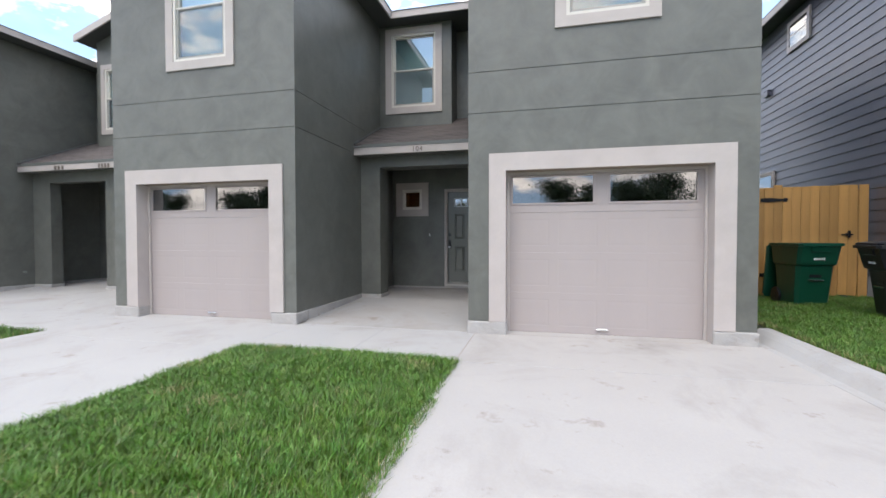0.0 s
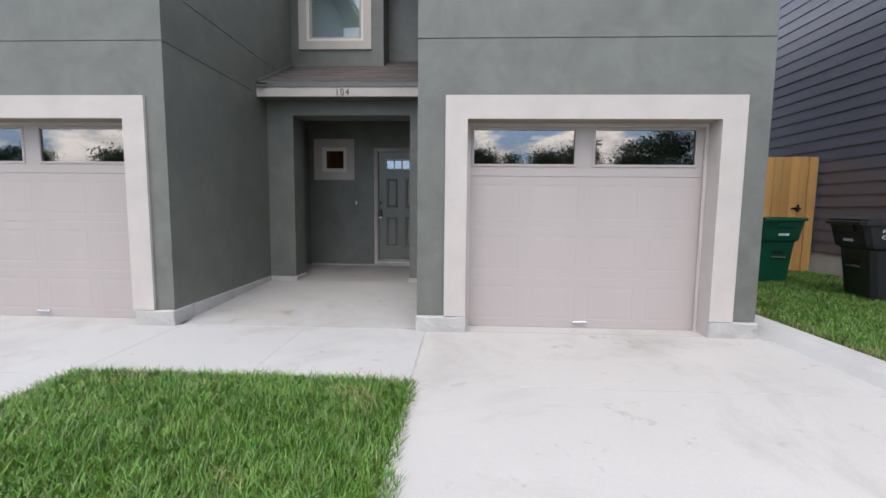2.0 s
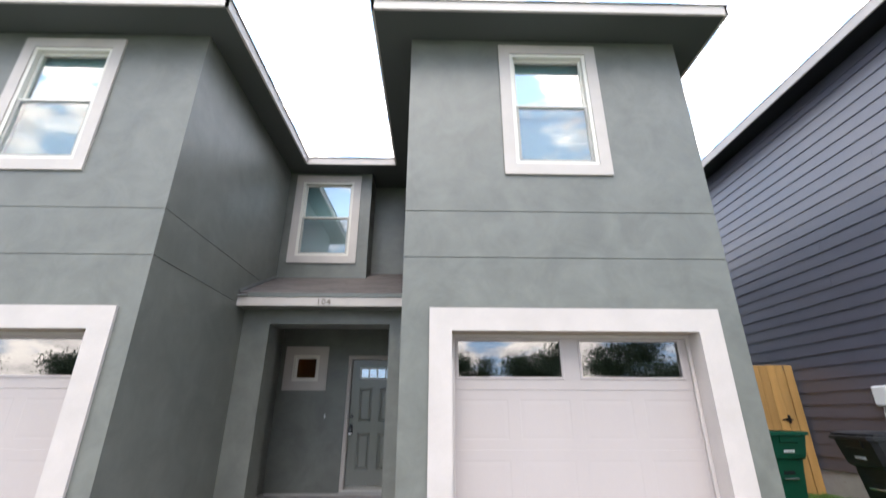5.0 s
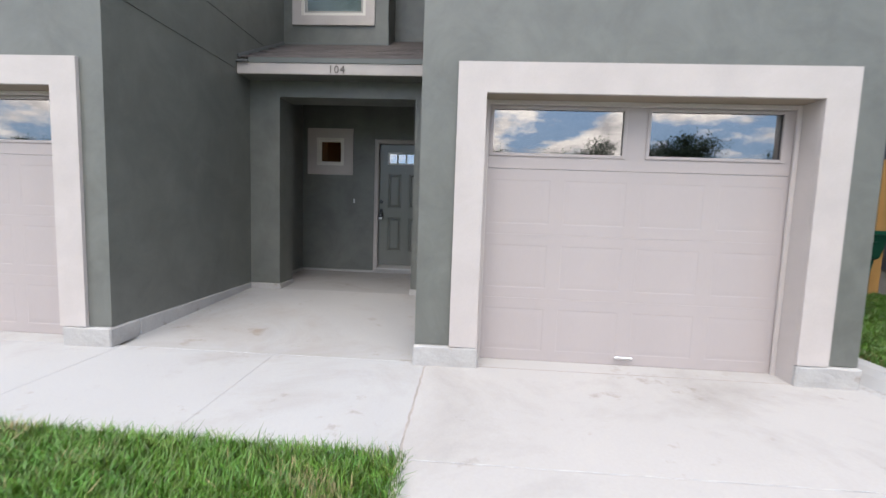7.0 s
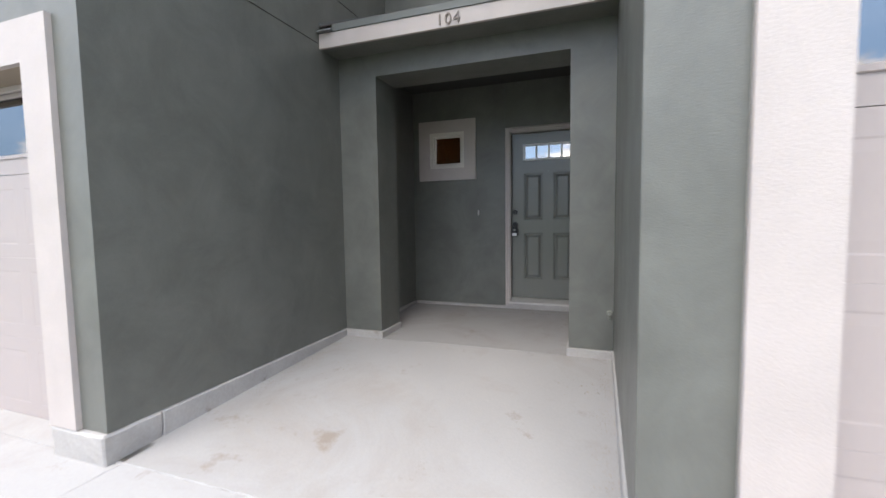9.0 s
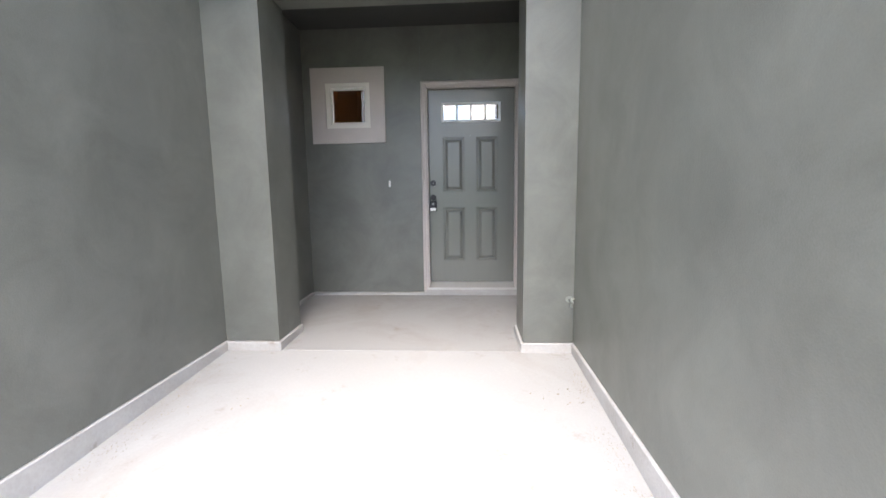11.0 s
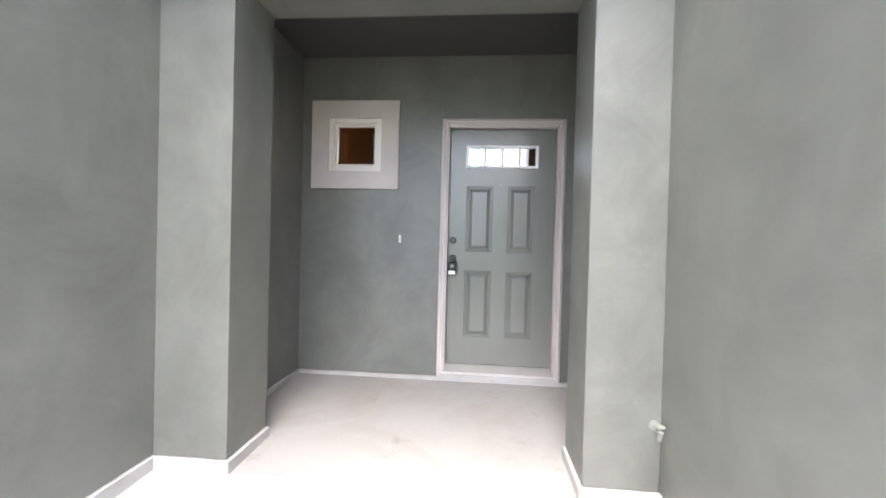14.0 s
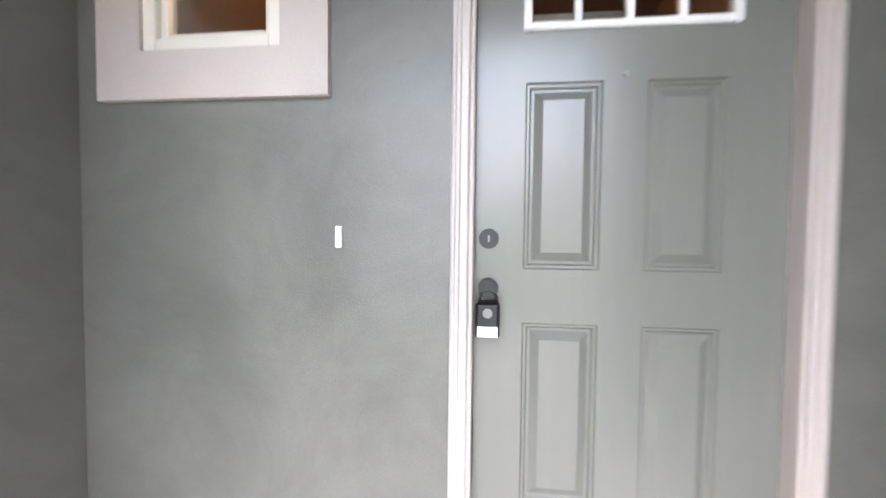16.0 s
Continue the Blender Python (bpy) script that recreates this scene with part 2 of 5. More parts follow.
TAP_PAINT = material("pale_tap_paint", (0.22, 0.23, 0.20), 0.4, 0.06, 8, 90, 0.05)
BLACK = material("black_metal", (0.018, 0.018, 0.02), 0.35, 0.1, 6, 90, 0.05, metal=0.5)
CHROME = material("chrome", (0.7, 0.7, 0.7), 0.18, 0.03, 6, 90, 0.02, metal=1.0)
ALUMINIUM = material("threshold_metal", (0.55, 0.53, 0.5), 0.4, 0.06, 6, 90, 0.05, metal=0.6)
SIDING = material("siding_paint", (0.072, 0.072, 0.094), 0.31, 0.05, 2, 60, 0.10, stretch=(1, 0.15, 1), per_piece=0.04, distance=0.003, spec=0.9)
CEDAR = material("cedar_wood", (0.410, 0.226, 0.070), 0.6, 0.16, 3.5, 60, 0.25, second=(0.279, 0.131, 0.041), second_at=(0.58, 0.78), stretch=(4, 4, 0.4), per_piece=0.13, distance=0.003, spots=((0.16, 0.07, 0.02), 4.5, 0.68))
BIN_GREEN = material("green_plastic", (0.003, 0.055, 0.030), 0.38, 0.07, 3, 120, 0.05)
BIN_DARK = material("charcoal_plastic", (0.008, 0.008, 0.010), 0.42, 0.08, 3, 120, 0.06)
LABEL = material("white_print", (0.6, 0.62, 0.62), 0.5, 0.05, 8, 80, 0.02)
NUMBER = material("bronze_numeral", (0.15, 0.125, 0.105), 0.4, 0.08, 8, 80, 0.05, metal=0.4)
GRASS = material("grass_blade", (0.062, 0.142, 0.012), 0.45, 0.30, 9.0, 160, 0.0, second=(0.122, 0.212, 0.030), second_at=(0.44, 0.66), per_island=0.32)
STRAW = material("dry_grass_blade", (0.288, 0.240, 0.112), 0.7, 0.2, 9, 60, 0.0)
SOIL = material("soil", (0.035, 0.042, 0.018), 0.95, 0.3, 6, 60, 0.4)
FIELD = material("far_grass", (0.07, 0.13, 0.03), 0.95, 0.25, 0.3, 12, 0.3)
ASPHALT = material("asphalt", (0.05, 0.05, 0.052), 0.9, 0.2, 1.5, 90, 0.3)
BARK = material("bark", (0.10, 0.075, 0.055), 0.9, 0.25, 4, 30, 0.5, stretch=(3, 3, 0.5))
LEAF = material("leaf", (0.020, 0.036, 0.012), 0.8, 0.3, 0.6, 8, 0.0)
DRIED_MUD = material("dried_mud", (0.29, 0.25, 0.205), 0.95, 0.2, 12, 90, 0.2)
DRY_LEAF = material("dry_leaf", (0.24, 0.17, 0.10), 0.8, 0.3, 20, 90, 0.1)
INNER = material("interior_paint", (0.55, 0.53, 0.5), 0.8, 0.03, 2, 90, 0.05)
# Dark grey that stands in for rooms with no light in them.
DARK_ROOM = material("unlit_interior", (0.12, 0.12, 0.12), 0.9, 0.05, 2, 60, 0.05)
BROWN = material("stained_wood", (0.30, 0.135, 0.035), 0.5, 0.15, 3, 40, 0.1, stretch=(5, 5, 0.5))
SCREEN = material("insect_screen", (0.10, 0.11, 0.12), 0.7, 0.04, 3, 200, 0.05)
screen_nodes, screen_links = SCREEN.node_tree.nodes, SCREEN.node_tree.links
screen_mix, screen_clear = screen_nodes.new("ShaderNodeMixShader"), screen_nodes.new("ShaderNodeBsdfTransparent")
screen_mix.inputs["Fac"].default_value = 0.18
screen_links.new(screen_clear.outputs[0], screen_mix.inputs[1])
screen_links.new(screen_nodes["Principled BSDF"].outputs[0], screen_mix.inputs[2])
screen_links.new(screen_mix.outputs[0], screen_nodes["Material Output"].inputs["Surface"])
BLIND = material("blind_slat", (0.45, 0.66, 0.68), 0.6, 0.03, 3, 60, 0.02)
CLEAR = glass_material("clear_plastic", 0.18, (0.7, 0.72, 0.72))
GLASS = glass_material("window_glass", 0.34, (0.92, 0.95, 0.95))
GARAGE_GLASS = glass_material("garage_glass", 0.29, (0.3, 0.32, 0.33))
LITE_GLASS = glass_material("door_lite_glass", 0.42, (0.85, 0.85, 0.85))


# ---- building helpers ----
def mesh_object(name, bm, mat, parent=None, label="", smooth=False):
    me = bpy.data.meshes.new(name)
    bmesh.ops.recalc_face_normals(bm, faces=bm.faces)
    bm.to_mesh(me)
    bm.free()
    if mat:
        me.materials.append(mat)
    if smooth:
        for p in me.polygons:
            p.use_smooth = True
    ob = new(name, me)
    if parent:
        ob.parent = parent
    return tagged(ob, label)


def part(name, bm, mat, parent, label="", smooth=False):
    return mesh_object(name, bm, mat, parent, label, smooth)


def structure(name, bm, mat, label, category):
    return tagged(mesh_object(name, bm, mat), label, category, kind="structure")


def empty(name, label, category, m=None, group="", kind=""):
    ob = new(name)
    ob.empty_display_size = 0.1
    if m:
        ob.matrix_world = m
    return tagged(ob, label, category, group, kind)


def add_box(bm, x0, x1, y0, y1, z0, z1, bevel=0.0, m=None):
    made = bmesh.ops.create_cube(bm, size=1.0)["verts"]
    for v in made:
        v.co = Vector(((x0 + x1) / 2 + v.co.x * (x1 - x0), (y0 + y1) / 2 + v.co.y * (y1 - y0), (z0 + z1) / 2 + v.co.z * (z1 - z0)))
    if bevel:
        edges = list({e for v in made for e in v.link_edges})
        made = [v for f in bmesh.ops.bevel(bm, geom=edges, offset=bevel, segments=1, affect="EDGES")["faces"] for v in f.verts]
    if m:
        bmesh.ops.transform(bm, matrix=m, verts=list(set(made)))
    return bm


def box(x0, x1, y0, y1, z0, z1, bevel=0.0):
    return add_box(bmesh.new(), x0, x1, y0, y1, z0, z1, bevel)


def tube(radius, length, m, sides=16, radius2=None, bevel=0.0):
    bm = bmesh.new()
    bmesh.ops.create_cone(bm, cap_ends=True, segments=sides, radius1=radius, radius2=radius if radius2 is None else radius2, depth=length, matrix=m)
    if bevel:
        ring = [e for e in bm.edges if len(e.link_faces) == 2 and any(len(f.verts) > 4 for f in e.link_faces)]
        bmesh.ops.bevel(bm, geom=ring, offset=bevel, segments=2, affect="EDGES")
    return bm


def prism(points, axis, a, b):
    """A solid with the outline points (pairs) drawn out from a to b along the axis 'x', 'y' or 'z'."""
    bm = bmesh.new()
    put = {"x": lambda p, s: (s, p[0], p[1]), "y": lambda p, s: (p[0], s, p[1]), "z": lambda p, s: (p[0], p[1], s)}[axis]
    lower, upper = [bm.verts.new(put(p, a)) for p in points], [bm.verts.new(put(p, b)) for p in points]
    bm.faces.new(lower)
    bm.faces.new(upper)
    for i in range(len(points)):
        j = (i + 1) % len(points)
        bm.faces.new((lower[i], lower[j], upper[j], upper[i]))
    return bm


def wall_mesh(u0, u1, v0, v1, thick, holes=(), grooves=(), groove=0.012, deep=0.012, m=None, turn=False):
    """A wall in its own plane (u along, v up, front at depth 0, back at thick), with openings through it and level control joints cut into its face (and round its ends, with turn)."""
    us = sorted({u0, u1, *[h[0] for h in holes], *[h[1] for h in holes]})
    vs = sorted({v0, v1, *[h[2] for h in holes], *[h[3] for h in holes], *[g - groove / 2 for g in grooves], *[g + groove / 2 for g in grooves]})
    us, vs = [u for u in us if u0 <= u <= u1], [v for v in vs if v0 <= v <= v1]
    nu, nv = len(us) - 1, len(vs) - 1

    def front(i, j):
        if not (0 <= i < nu and 0 <= j < nv):
            return None
        cu, cv = (us[i] + us[i + 1]) / 2, (vs[j] + vs[j + 1]) / 2
        if any(h[0] < cu < h[1] and h[2] < cv < h[3] for h in holes):
            return None
        return deep if any(abs(cv - g) < groove / 2 for g in grooves) else 0.0

    bm = bmesh.new()

    def quad(*corners):
        bm.faces.new([bm.verts.new(c) for c in corners])

    for i in range(nu):
        for j in range(nv):
            d = front(i, j)
            if d is None:
                continue
            a, b, c, e = us[i], us[i + 1], vs[j], vs[j + 1]
            quad((a, thick, c), (a, thick, e), (b, thick, e), (b, thick, c))
            if d > 0 and turn:
                if i == 0:
                    quad((a, d, c), (a, thick, c), (a + d, thick, c), (a + d, d, c))
                    quad((a, d, e), (a, thick, e), (a + d, thick, e), (a + d, d, e))
                    a += d
                if i == nu - 1:
                    quad((b, d, c), (b, thick, c), (b - d, thick, c), (b - d, d, c))
                    quad((b, d, e), (b, thick, e), (b - d, thick, e), (b - d, d, e))
                    b -= d
            quad((a, d, c), (b, d, c), (b, d, e), (a, d, e))
            for di, dj, p, q in ((-1, 0, (a, c), (a, e)), (1, 0, (b, c), (b, e)), (0, -1, (a, c), (b, c)), (0, 1, (a, e), (b, e))):
                o = front(i + di, j + dj)
                end = thick if o is None else o
                if end > d:
                    quad((p[0], d, p[1]), (q[0], d, q[1]), (q[0], end, q[1]), (p[0], end, p[1]))
    bmesh.ops.remove_doubles(bm, verts=bm.verts, dist=0.0005)
    if m:
        bmesh.ops.transform(bm, matrix=m, verts=bm.verts)
    return bm


# walls face -y by themselves; these turn the face to +x or -x at the given place
def facing_east(x):
    return Matrix(((0, -1, 0, x), (1, 0, 0, 0), (0, 0, 1, 0), (0, 0, 0, 1)))


def facing_west(x):
    return Matrix(((0, 1, 0, x), (1, 0, 0, 0), (0, 0, 1, 0), (0, 0, 0, 1)))


# ---- setting: ground and paving ----
GROUND_Z = -0.18
FLOOR_RISE = [(-1.3, -0.18), (0.0, -0.165), (2.29, -0.072), (3.9, -0.032)]


def floor_z(y):
    for (ya, za), (yb, zb) in zip(FLOOR_RISE, FLOOR_RISE[1:]):
        if y <= yb:
            return za + (zb - za) * (y - ya) / (yb - ya)
    return FLOOR_RISE[-1][1]


bm = bmesh.new()
bmesh.ops.create_grid(bm, x_segments=2, y_segments=2, size=900)
bmesh.ops.translate(bm, vec=(0, 0, -0.42), verts=bm.verts)
structure("ground", bm, FIELD, "flat green ground reaching to the horizon", "ground")
structure("road", box(-90, 90, -17.0, -9.6, -0.6, -0.34, 0.01), ASPHALT, "dark asphalt street in front of the houses", "road")


def slab(name, x0, x1, ya, yb, label, thick=0.25, mat=None):
    """A paving slab with a rounded edge that follows the fall of the ground."""
    za, zb = floor_z(max(ya, -1.3)), floor_z(max(yb, -1.3))
    bm = box(x0, x1, ya, yb, -thick, 0.0, 0.0035)
    for v in bm.verts:
        v.co.z += za + (zb - za) * (v.co.y - ya) / (yb - ya)
    return structure(name, bm, mat or CONCRETE, label, "pavement")


J = 0.0015
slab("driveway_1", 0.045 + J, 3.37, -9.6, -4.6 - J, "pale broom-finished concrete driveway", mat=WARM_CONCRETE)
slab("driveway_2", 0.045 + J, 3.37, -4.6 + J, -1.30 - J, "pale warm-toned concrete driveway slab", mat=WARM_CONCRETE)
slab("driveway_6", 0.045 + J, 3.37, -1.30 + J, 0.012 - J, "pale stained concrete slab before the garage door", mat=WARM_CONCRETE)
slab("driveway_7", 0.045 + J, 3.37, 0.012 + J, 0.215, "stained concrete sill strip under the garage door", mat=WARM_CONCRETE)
slab("driveway_3", -5.78, -2.53 - J, -9.6, -4.6 - J, "pale concrete driveway of the next house")
slab("driveway_4", -5.78, -2.53 - J, -4.6 + J, -1.30 - J, "pale concrete driveway slab of the next house")
slab("driveway_8", -5.78, -2.53 - J, -1.30 + J, 0.012 - J, "pale concrete slab before the next garage door")
slab("driveway_9", -5.78, -2.53 - J, 0.012 + J, 0.215, "concrete sill strip under the next garage door")
slab("driveway_5", -11.6, -8.46, -9.6, 0.2, "pale concrete driveway of the far house")
slab("pavement_1", -2.53 + J, -1.205 - 0.0004, -1.28, 0.03 - J, "pale concrete walkway slab beside the lawn")
slab("pavement_2", -1.205 + 0.0004, 0.045 - J, -1.28, 0.03 - J, "pale concrete walkway slab beside the driveway")
slab("pavement_3", -2.60, -0.02, 0.03 + J, 2.29 - J, "stained concrete walkway between the two house walls, tone lowered for the recess light", mat=WALK_CONCRETE)
slab("pavement_4", -2.60, -0.02, 2.29 + J, 3.99, "smooth grey concrete porch floor, tone lowered for the porch shade", mat=PORCH_CONCRETE)
slab("pavement_5", -8.46 + J, -5.78 - J, -1.1, 0.03 - J, "pale concrete walkway of the far house")
slab("pavement_6", -11.3, -5.85, 0.03 + J, 2.29 - J, "pale concrete court of the far house")
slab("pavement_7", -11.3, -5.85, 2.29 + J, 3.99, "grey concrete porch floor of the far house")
structure("pavement_bed", box(-11.5, 3.3, -1.25, 4.0, -0.5, -0.235), JOINT, "dirt in the joints below the slabs", "pavement")



def joint_fill(name, x0, x1, y0, y1, mat, label, seed):
    """Filler in a paving joint: a thin uneven bead that stands just above the slabs."""
    rng = random.Random(seed)
    along_x = (x1 - x0) > (y1 - y0)
    length = max(x1 - x0, y1 - y0)
    n = int(length / 0.05)
    bm = bmesh.new()
    rows = []
    for i in range(n + 1):
        f, a, b = i / n, rng.uniform(0.0, 0.45), rng.uniform(0.55, 1.0)
        pts = [(x0 + (x1 - x0) * f, y0 + (y1 - y0) * w) if along_x else (x0 + (x1 - x0) * w, y0 + (y1 - y0) * f) for w in (a, (a + b) / 2, b)]
        rows.append([bm.verts.new((px, py, floor_z(max(py, -1.3)) + h)) for (px, py), h in zip(pts, (0.0006, 0.002, 0.0006))])
    for r, q in zip(rows, rows[1:]):
        for k in range(2):
            bm.faces.new((r[k], r[k + 1], q[k + 1], q[k]))
    return structure(name, bm, mat, label, "joint")


joint_fill("joint_1", -2.52, 0.04, 0.024, 0.036, JOINT_FILL, "pale filler in the joint across the walkway", 31)
joint_fill("joint_2", 0.06, 3.3, -1.305, -1.295, JOINT_FILL, "pale filler in the joint across the driveway", 32)
joint_fill("joint_3", -5.7, -2.54, -1.305, -1.295, JOINT_FILL, "pale filler in the joint across the next driveway", 33)
joint_fill("joint_4", 0.034, 0.062, -1.27, -0.05, PINK_FILL, "pinkish clay smeared in the joint beside the driveway", 34)
joint_fill("joint_5", 0.45, 2.87, 0.004, 0.018, PINK_FILL, "clay dirt in the seam before the garage door", 35)

# raised concrete edge along the driveway
profile = [(3.36, -0.30), (3.36, -0.178), (3.44, -0.165), (3.53, -0.10), (3.60, -0.065), (3.72, -0.06), (3.735, -0.075), (3.74, -0.30)]
bm = prism(profile, "y", -9.6, 0.62)
structure("kerb_1", bm, CONCRETE, "low rolled concrete kerb along the driveway edge", "kerb")


def lawn_ground(name, x0, x1, y0, y1, height, label, nx=24, ny=40):
    bm = bmesh.new()
    grid = [[bm.verts.new((x0 + (x1 - x0) * i / nx, y0 + (y1 - y0) * j / ny, 0)) for j in range(ny + 1)] for i in range(nx + 1)]
    for line in grid:
        for v in line:
            v.co.z = height(v.co.x, v.co.y) - 0.012 + 0.02 * noise.noise(v.co * 2.0)
    for i in range(nx):
        for j in range(ny):
            bm.faces.new((grid[i][j], grid[i + 1][j], grid[i + 1][j + 1], grid[i][j + 1]))
    return structure(name, bm, SOIL, label, "lawn")


def front_level(x, y):
    """The strips of turf lie a little low at their edges and rise to a flat crown."""
    x0, x1 = (-2.53, 0.06) if x > -4 else (-8.46, -5.78)
    inside = min(x - x0, x1 - x, -1.1 - y)
    f = min(max(inside / 0.7, 0), 1)
    return -0.212 + 0.034 * f * (2 - f)


def side_level(x, y):
    """Grass beside the neighbour: climbs from the kerb to the house."""
    return -0.075 + 0.125 * min(max((x - 3.7) / 1.3, 0), 1) * min(max((y + 2.5) / 3.2, 0), 1)


lawn_ground("lawn_1", -2.54, 0.06, -9.6, -1.27, front_level, "turf strip between the two driveways")
lawn_ground("lawn_2", -8.48, -5.77, -9.6, -1.08, front_level, "turf strip by the far driveway")
lawn_ground("lawn_3", 3.70, 6.5, -9.6, 9.0, side_level, "side yard turf beside the neighbouring house")


def grass(name, regions, level, label, seed, tall=(0.04, 0.092), worn=None):
    """Blades of grass, each a bent tapering strip."""
    rng = np.random.default_rng(seed)
    spots = []
    for x0, x1, y0, y1, per_m2 in regions:
        n = int((x1 - x0) * (y1 - y0) * per_m2)
        spots.append(np.column_stack((rng.uniform(x0, x1, n), rng.uniform(y0, y1, n))))
    at = np.concatenate(spots)
    n = len(at)
    base_z = np.array([level(x, y) for x, y in at])
    patch = np.array([noise.noise(Vector((x * 1.6, y * 1.6, 3.0))) for x, y in at])
    clump = np.array([noise.noise(Vector((x * 11, y * 11, 7.0))) for x, y in at])
    comb = np.array([noise.noise(Vector((x * 10, y * 10, 11.0))) for x, y in at])
    high = rng.uniform(*tall, n) * (1 + 0.3 * patch + 0.35 * clump)
    turn = comb * 5.0 + rng.normal(0, 2.6, n)
    lean = high * rng.uniform(0.1, 1.25, n)
    lx, ly = np.cos(turn) * lean, np.sin(turn) * lean
    side = turn + np.pi / 2 + rng.normal(0, 0.5, n)
    wide = rng.uniform(0.0014, 0.0038, n)
    wx, wy = np.cos(side) * wide, np.sin(side) * wide
    v = np.zeros((n, 5, 3))
    v[:, 0] = np.column_stack((at[:, 0] - wx, at[:, 1] - wy, base_z - 0.03))
    v[:, 1] = np.column_stack((at[:, 0] + wx, at[:, 1] + wy, base_z - 0.03))
    v[:, 2] = np.column_stack((at[:, 0] + lx * 0.35 - wx * 0.8, at[:, 1] + ly * 0.35 - wy * 0.8, base_z + high * 0.6))
    v[:, 3] = np.column_stack((at[:, 0] + lx * 0.35 + wx * 0.8, at[:, 1] + ly * 0.35 + wy * 0.8, base_z + high * 0.6))
    v[:, 4] = np.column_stack((at[:, 0] + lx, at[:, 1] + ly, base_z + high))
    k = np.arange(n) * 5
    tris = np.stack((np.column_stack((k, k + 1, k + 3)), np.column_stack((k, k + 3, k + 2)), np.column_stack((k + 2, k + 3, k + 4))), 1).reshape(-1, 3)
    me = bpy.data.meshes.new(name)
    me.vertices.add(n * 5)
    me.vertices.foreach_set("co", v.ravel())
    me.loops.add(tris.size)
    me.loops.foreach_set("vertex_index", tris.ravel().astype(np.int32))
    me.polygons.add(len(tris))
    me.polygons.foreach_set("loop_start", np.arange(0, tris.size, 3, dtype=np.int32))
    me.update(calc_edges=True)
    me.materials.append(GRASS)
    me.materials.append(STRAW)
    dry = np.array([noise.noise(Vector((x * 2.3, y * 2.3, 21.0))) for x, y in at])
    edge = np.maximum(0, 1 - np.abs(at[:, 0] - (at[:, 0].max() if worn is None else worn)) / 0.12)
    chance = 0.014 + 0.45 * np.clip(dry - 0.36, 0, 1) * 3.2 + 0.25 * edge
    straw = (rng.uniform(0, 1, n) < chance).astype(np.int32)
    me.polygons.foreach_set("material_index", np.repeat(straw, 3))
    return tagged(new(name, me), label, "grass", kind="stuff")


grass("grass", [(-2.53, 0.09, -2.4, -1.26, 14000), (-2.5, 0.13, -3.8, -2.4, 14000), (-2.5, 0.18, -5.7, -3.8, 13000), (-2.5, 0.12, -9.5, -5.6, 1500)], front_level, "bright green mown grass with a shaggy edge", 1)
grass("grass", [(-8.45, -5.77, -3.5, -1.08, 3500)], front_level, "green mown grass by the far driveway", 2)
grass("grass", [(3.74, 6.3, -2.4, 1.2, 11000), (3.74, 6.3, 1.2, 3.2, 7000)], side_level, "shaded green grass around the wheeled bins", 3, (0.03, 0.07), 3.74)

# ---- setting: the house walls ----
JOINTS = (2.715, 3.245)
TOP = 5.67
GARAGE_HOLE = (0.430, 2.880, -0.02, 1.982)


def hole(win):
    x0, x1, z0, z1, inset = win
    return (x0 + inset, x1 - inset, z0 + inset, z1 - inset)


WIN_RIGHT = (1.056, 2.273, 3.703, 5.581, 0.145)
WIN_LEFT = (-4.812, -3.590, 3.690, 5.568, 0.145)
WIN_BAY = (-2.443, -1.184, 3.786, 5.610, 0.150)
WIN_PORCH = (-2.410, -1.638, 1.600, 2.362, 0.165)
WEST, EAST = -0.04, 3.318      # right-hand house
LWEST, LEAST = -5.90, -2.59    # left-hand house

structure("wall_front_1", wall_mesh(WEST, EAST, 0, TOP, 0.2, [GARAGE_HOLE, hole(WIN_RIGHT)], JOINTS, 0.011, 0.008, turn=True), STUCCO,
          "grey-green stucco front wall over the garage door", "wall")
LGARAGE = (-5.444, -2.994, -0.02, 1.982)
structure("wall_front_2", wall_mesh(LWEST, LEAST, 0, TOP, 0.2, [LGARAGE, hole(WIN_LEFT)], JOINTS, 0.011, 0.008, turn=True), STUCCO,
          "grey-green stucco front wall of the next house", "wall")
structure("wall_side_1", wall_mesh(0.2, 11.0, 0, TOP, 0.2, (), JOINTS, 0.011, 0.008, m=facing_west(WEST)), STUCCO, "grey-green stucco side wall with control joints", "wall")
structure("wall_side_2", wall_mesh(0.2, 11.0, 0, TOP, 0.2, (), JOINTS, 0.011, 0.008, m=facing_east(EAST)), STUCCO, "grey-green stucco outer side wall", "wall")
structure("wall_side_3", wall_mesh(0.2, 11.0, 0, TOP, 0.2, (), JOINTS, 0.011, 0.008, m=facing_east(LEAST)), STUCCO, "grey-green stucco side wall with control joints", "wall")
structure("wall_side_4", wall_mesh(0.2, 11.0, 0, TOP, 0.2, (), JOINTS, 0.011, 0.008, m=facing_west(LWEST)), STUCCO, "grey-green stucco side wall by the far court", "wall")
structure("wall_side_5", wall_mesh(-0.2, 11.0, 0, TOP, 0.2, (), JOINTS, m=facing_east(-11.17)), STUCCO, "dark grey-green stucco side wall of the far house", "wall")
structure("wall_front_3", wall_mesh(-14.6, -11.17, 0, TOP, 0.2, (), JOINTS, m=Matrix.Translation((0, -0.4, 0))), STUCCO, "grey-green stucco front of the far house", "wall")
structure("wall_back", box(-14.6, EAST, 11.0, 11.2, -0.2, TOP), STUCCO, "plain stucco back wall", "wall")

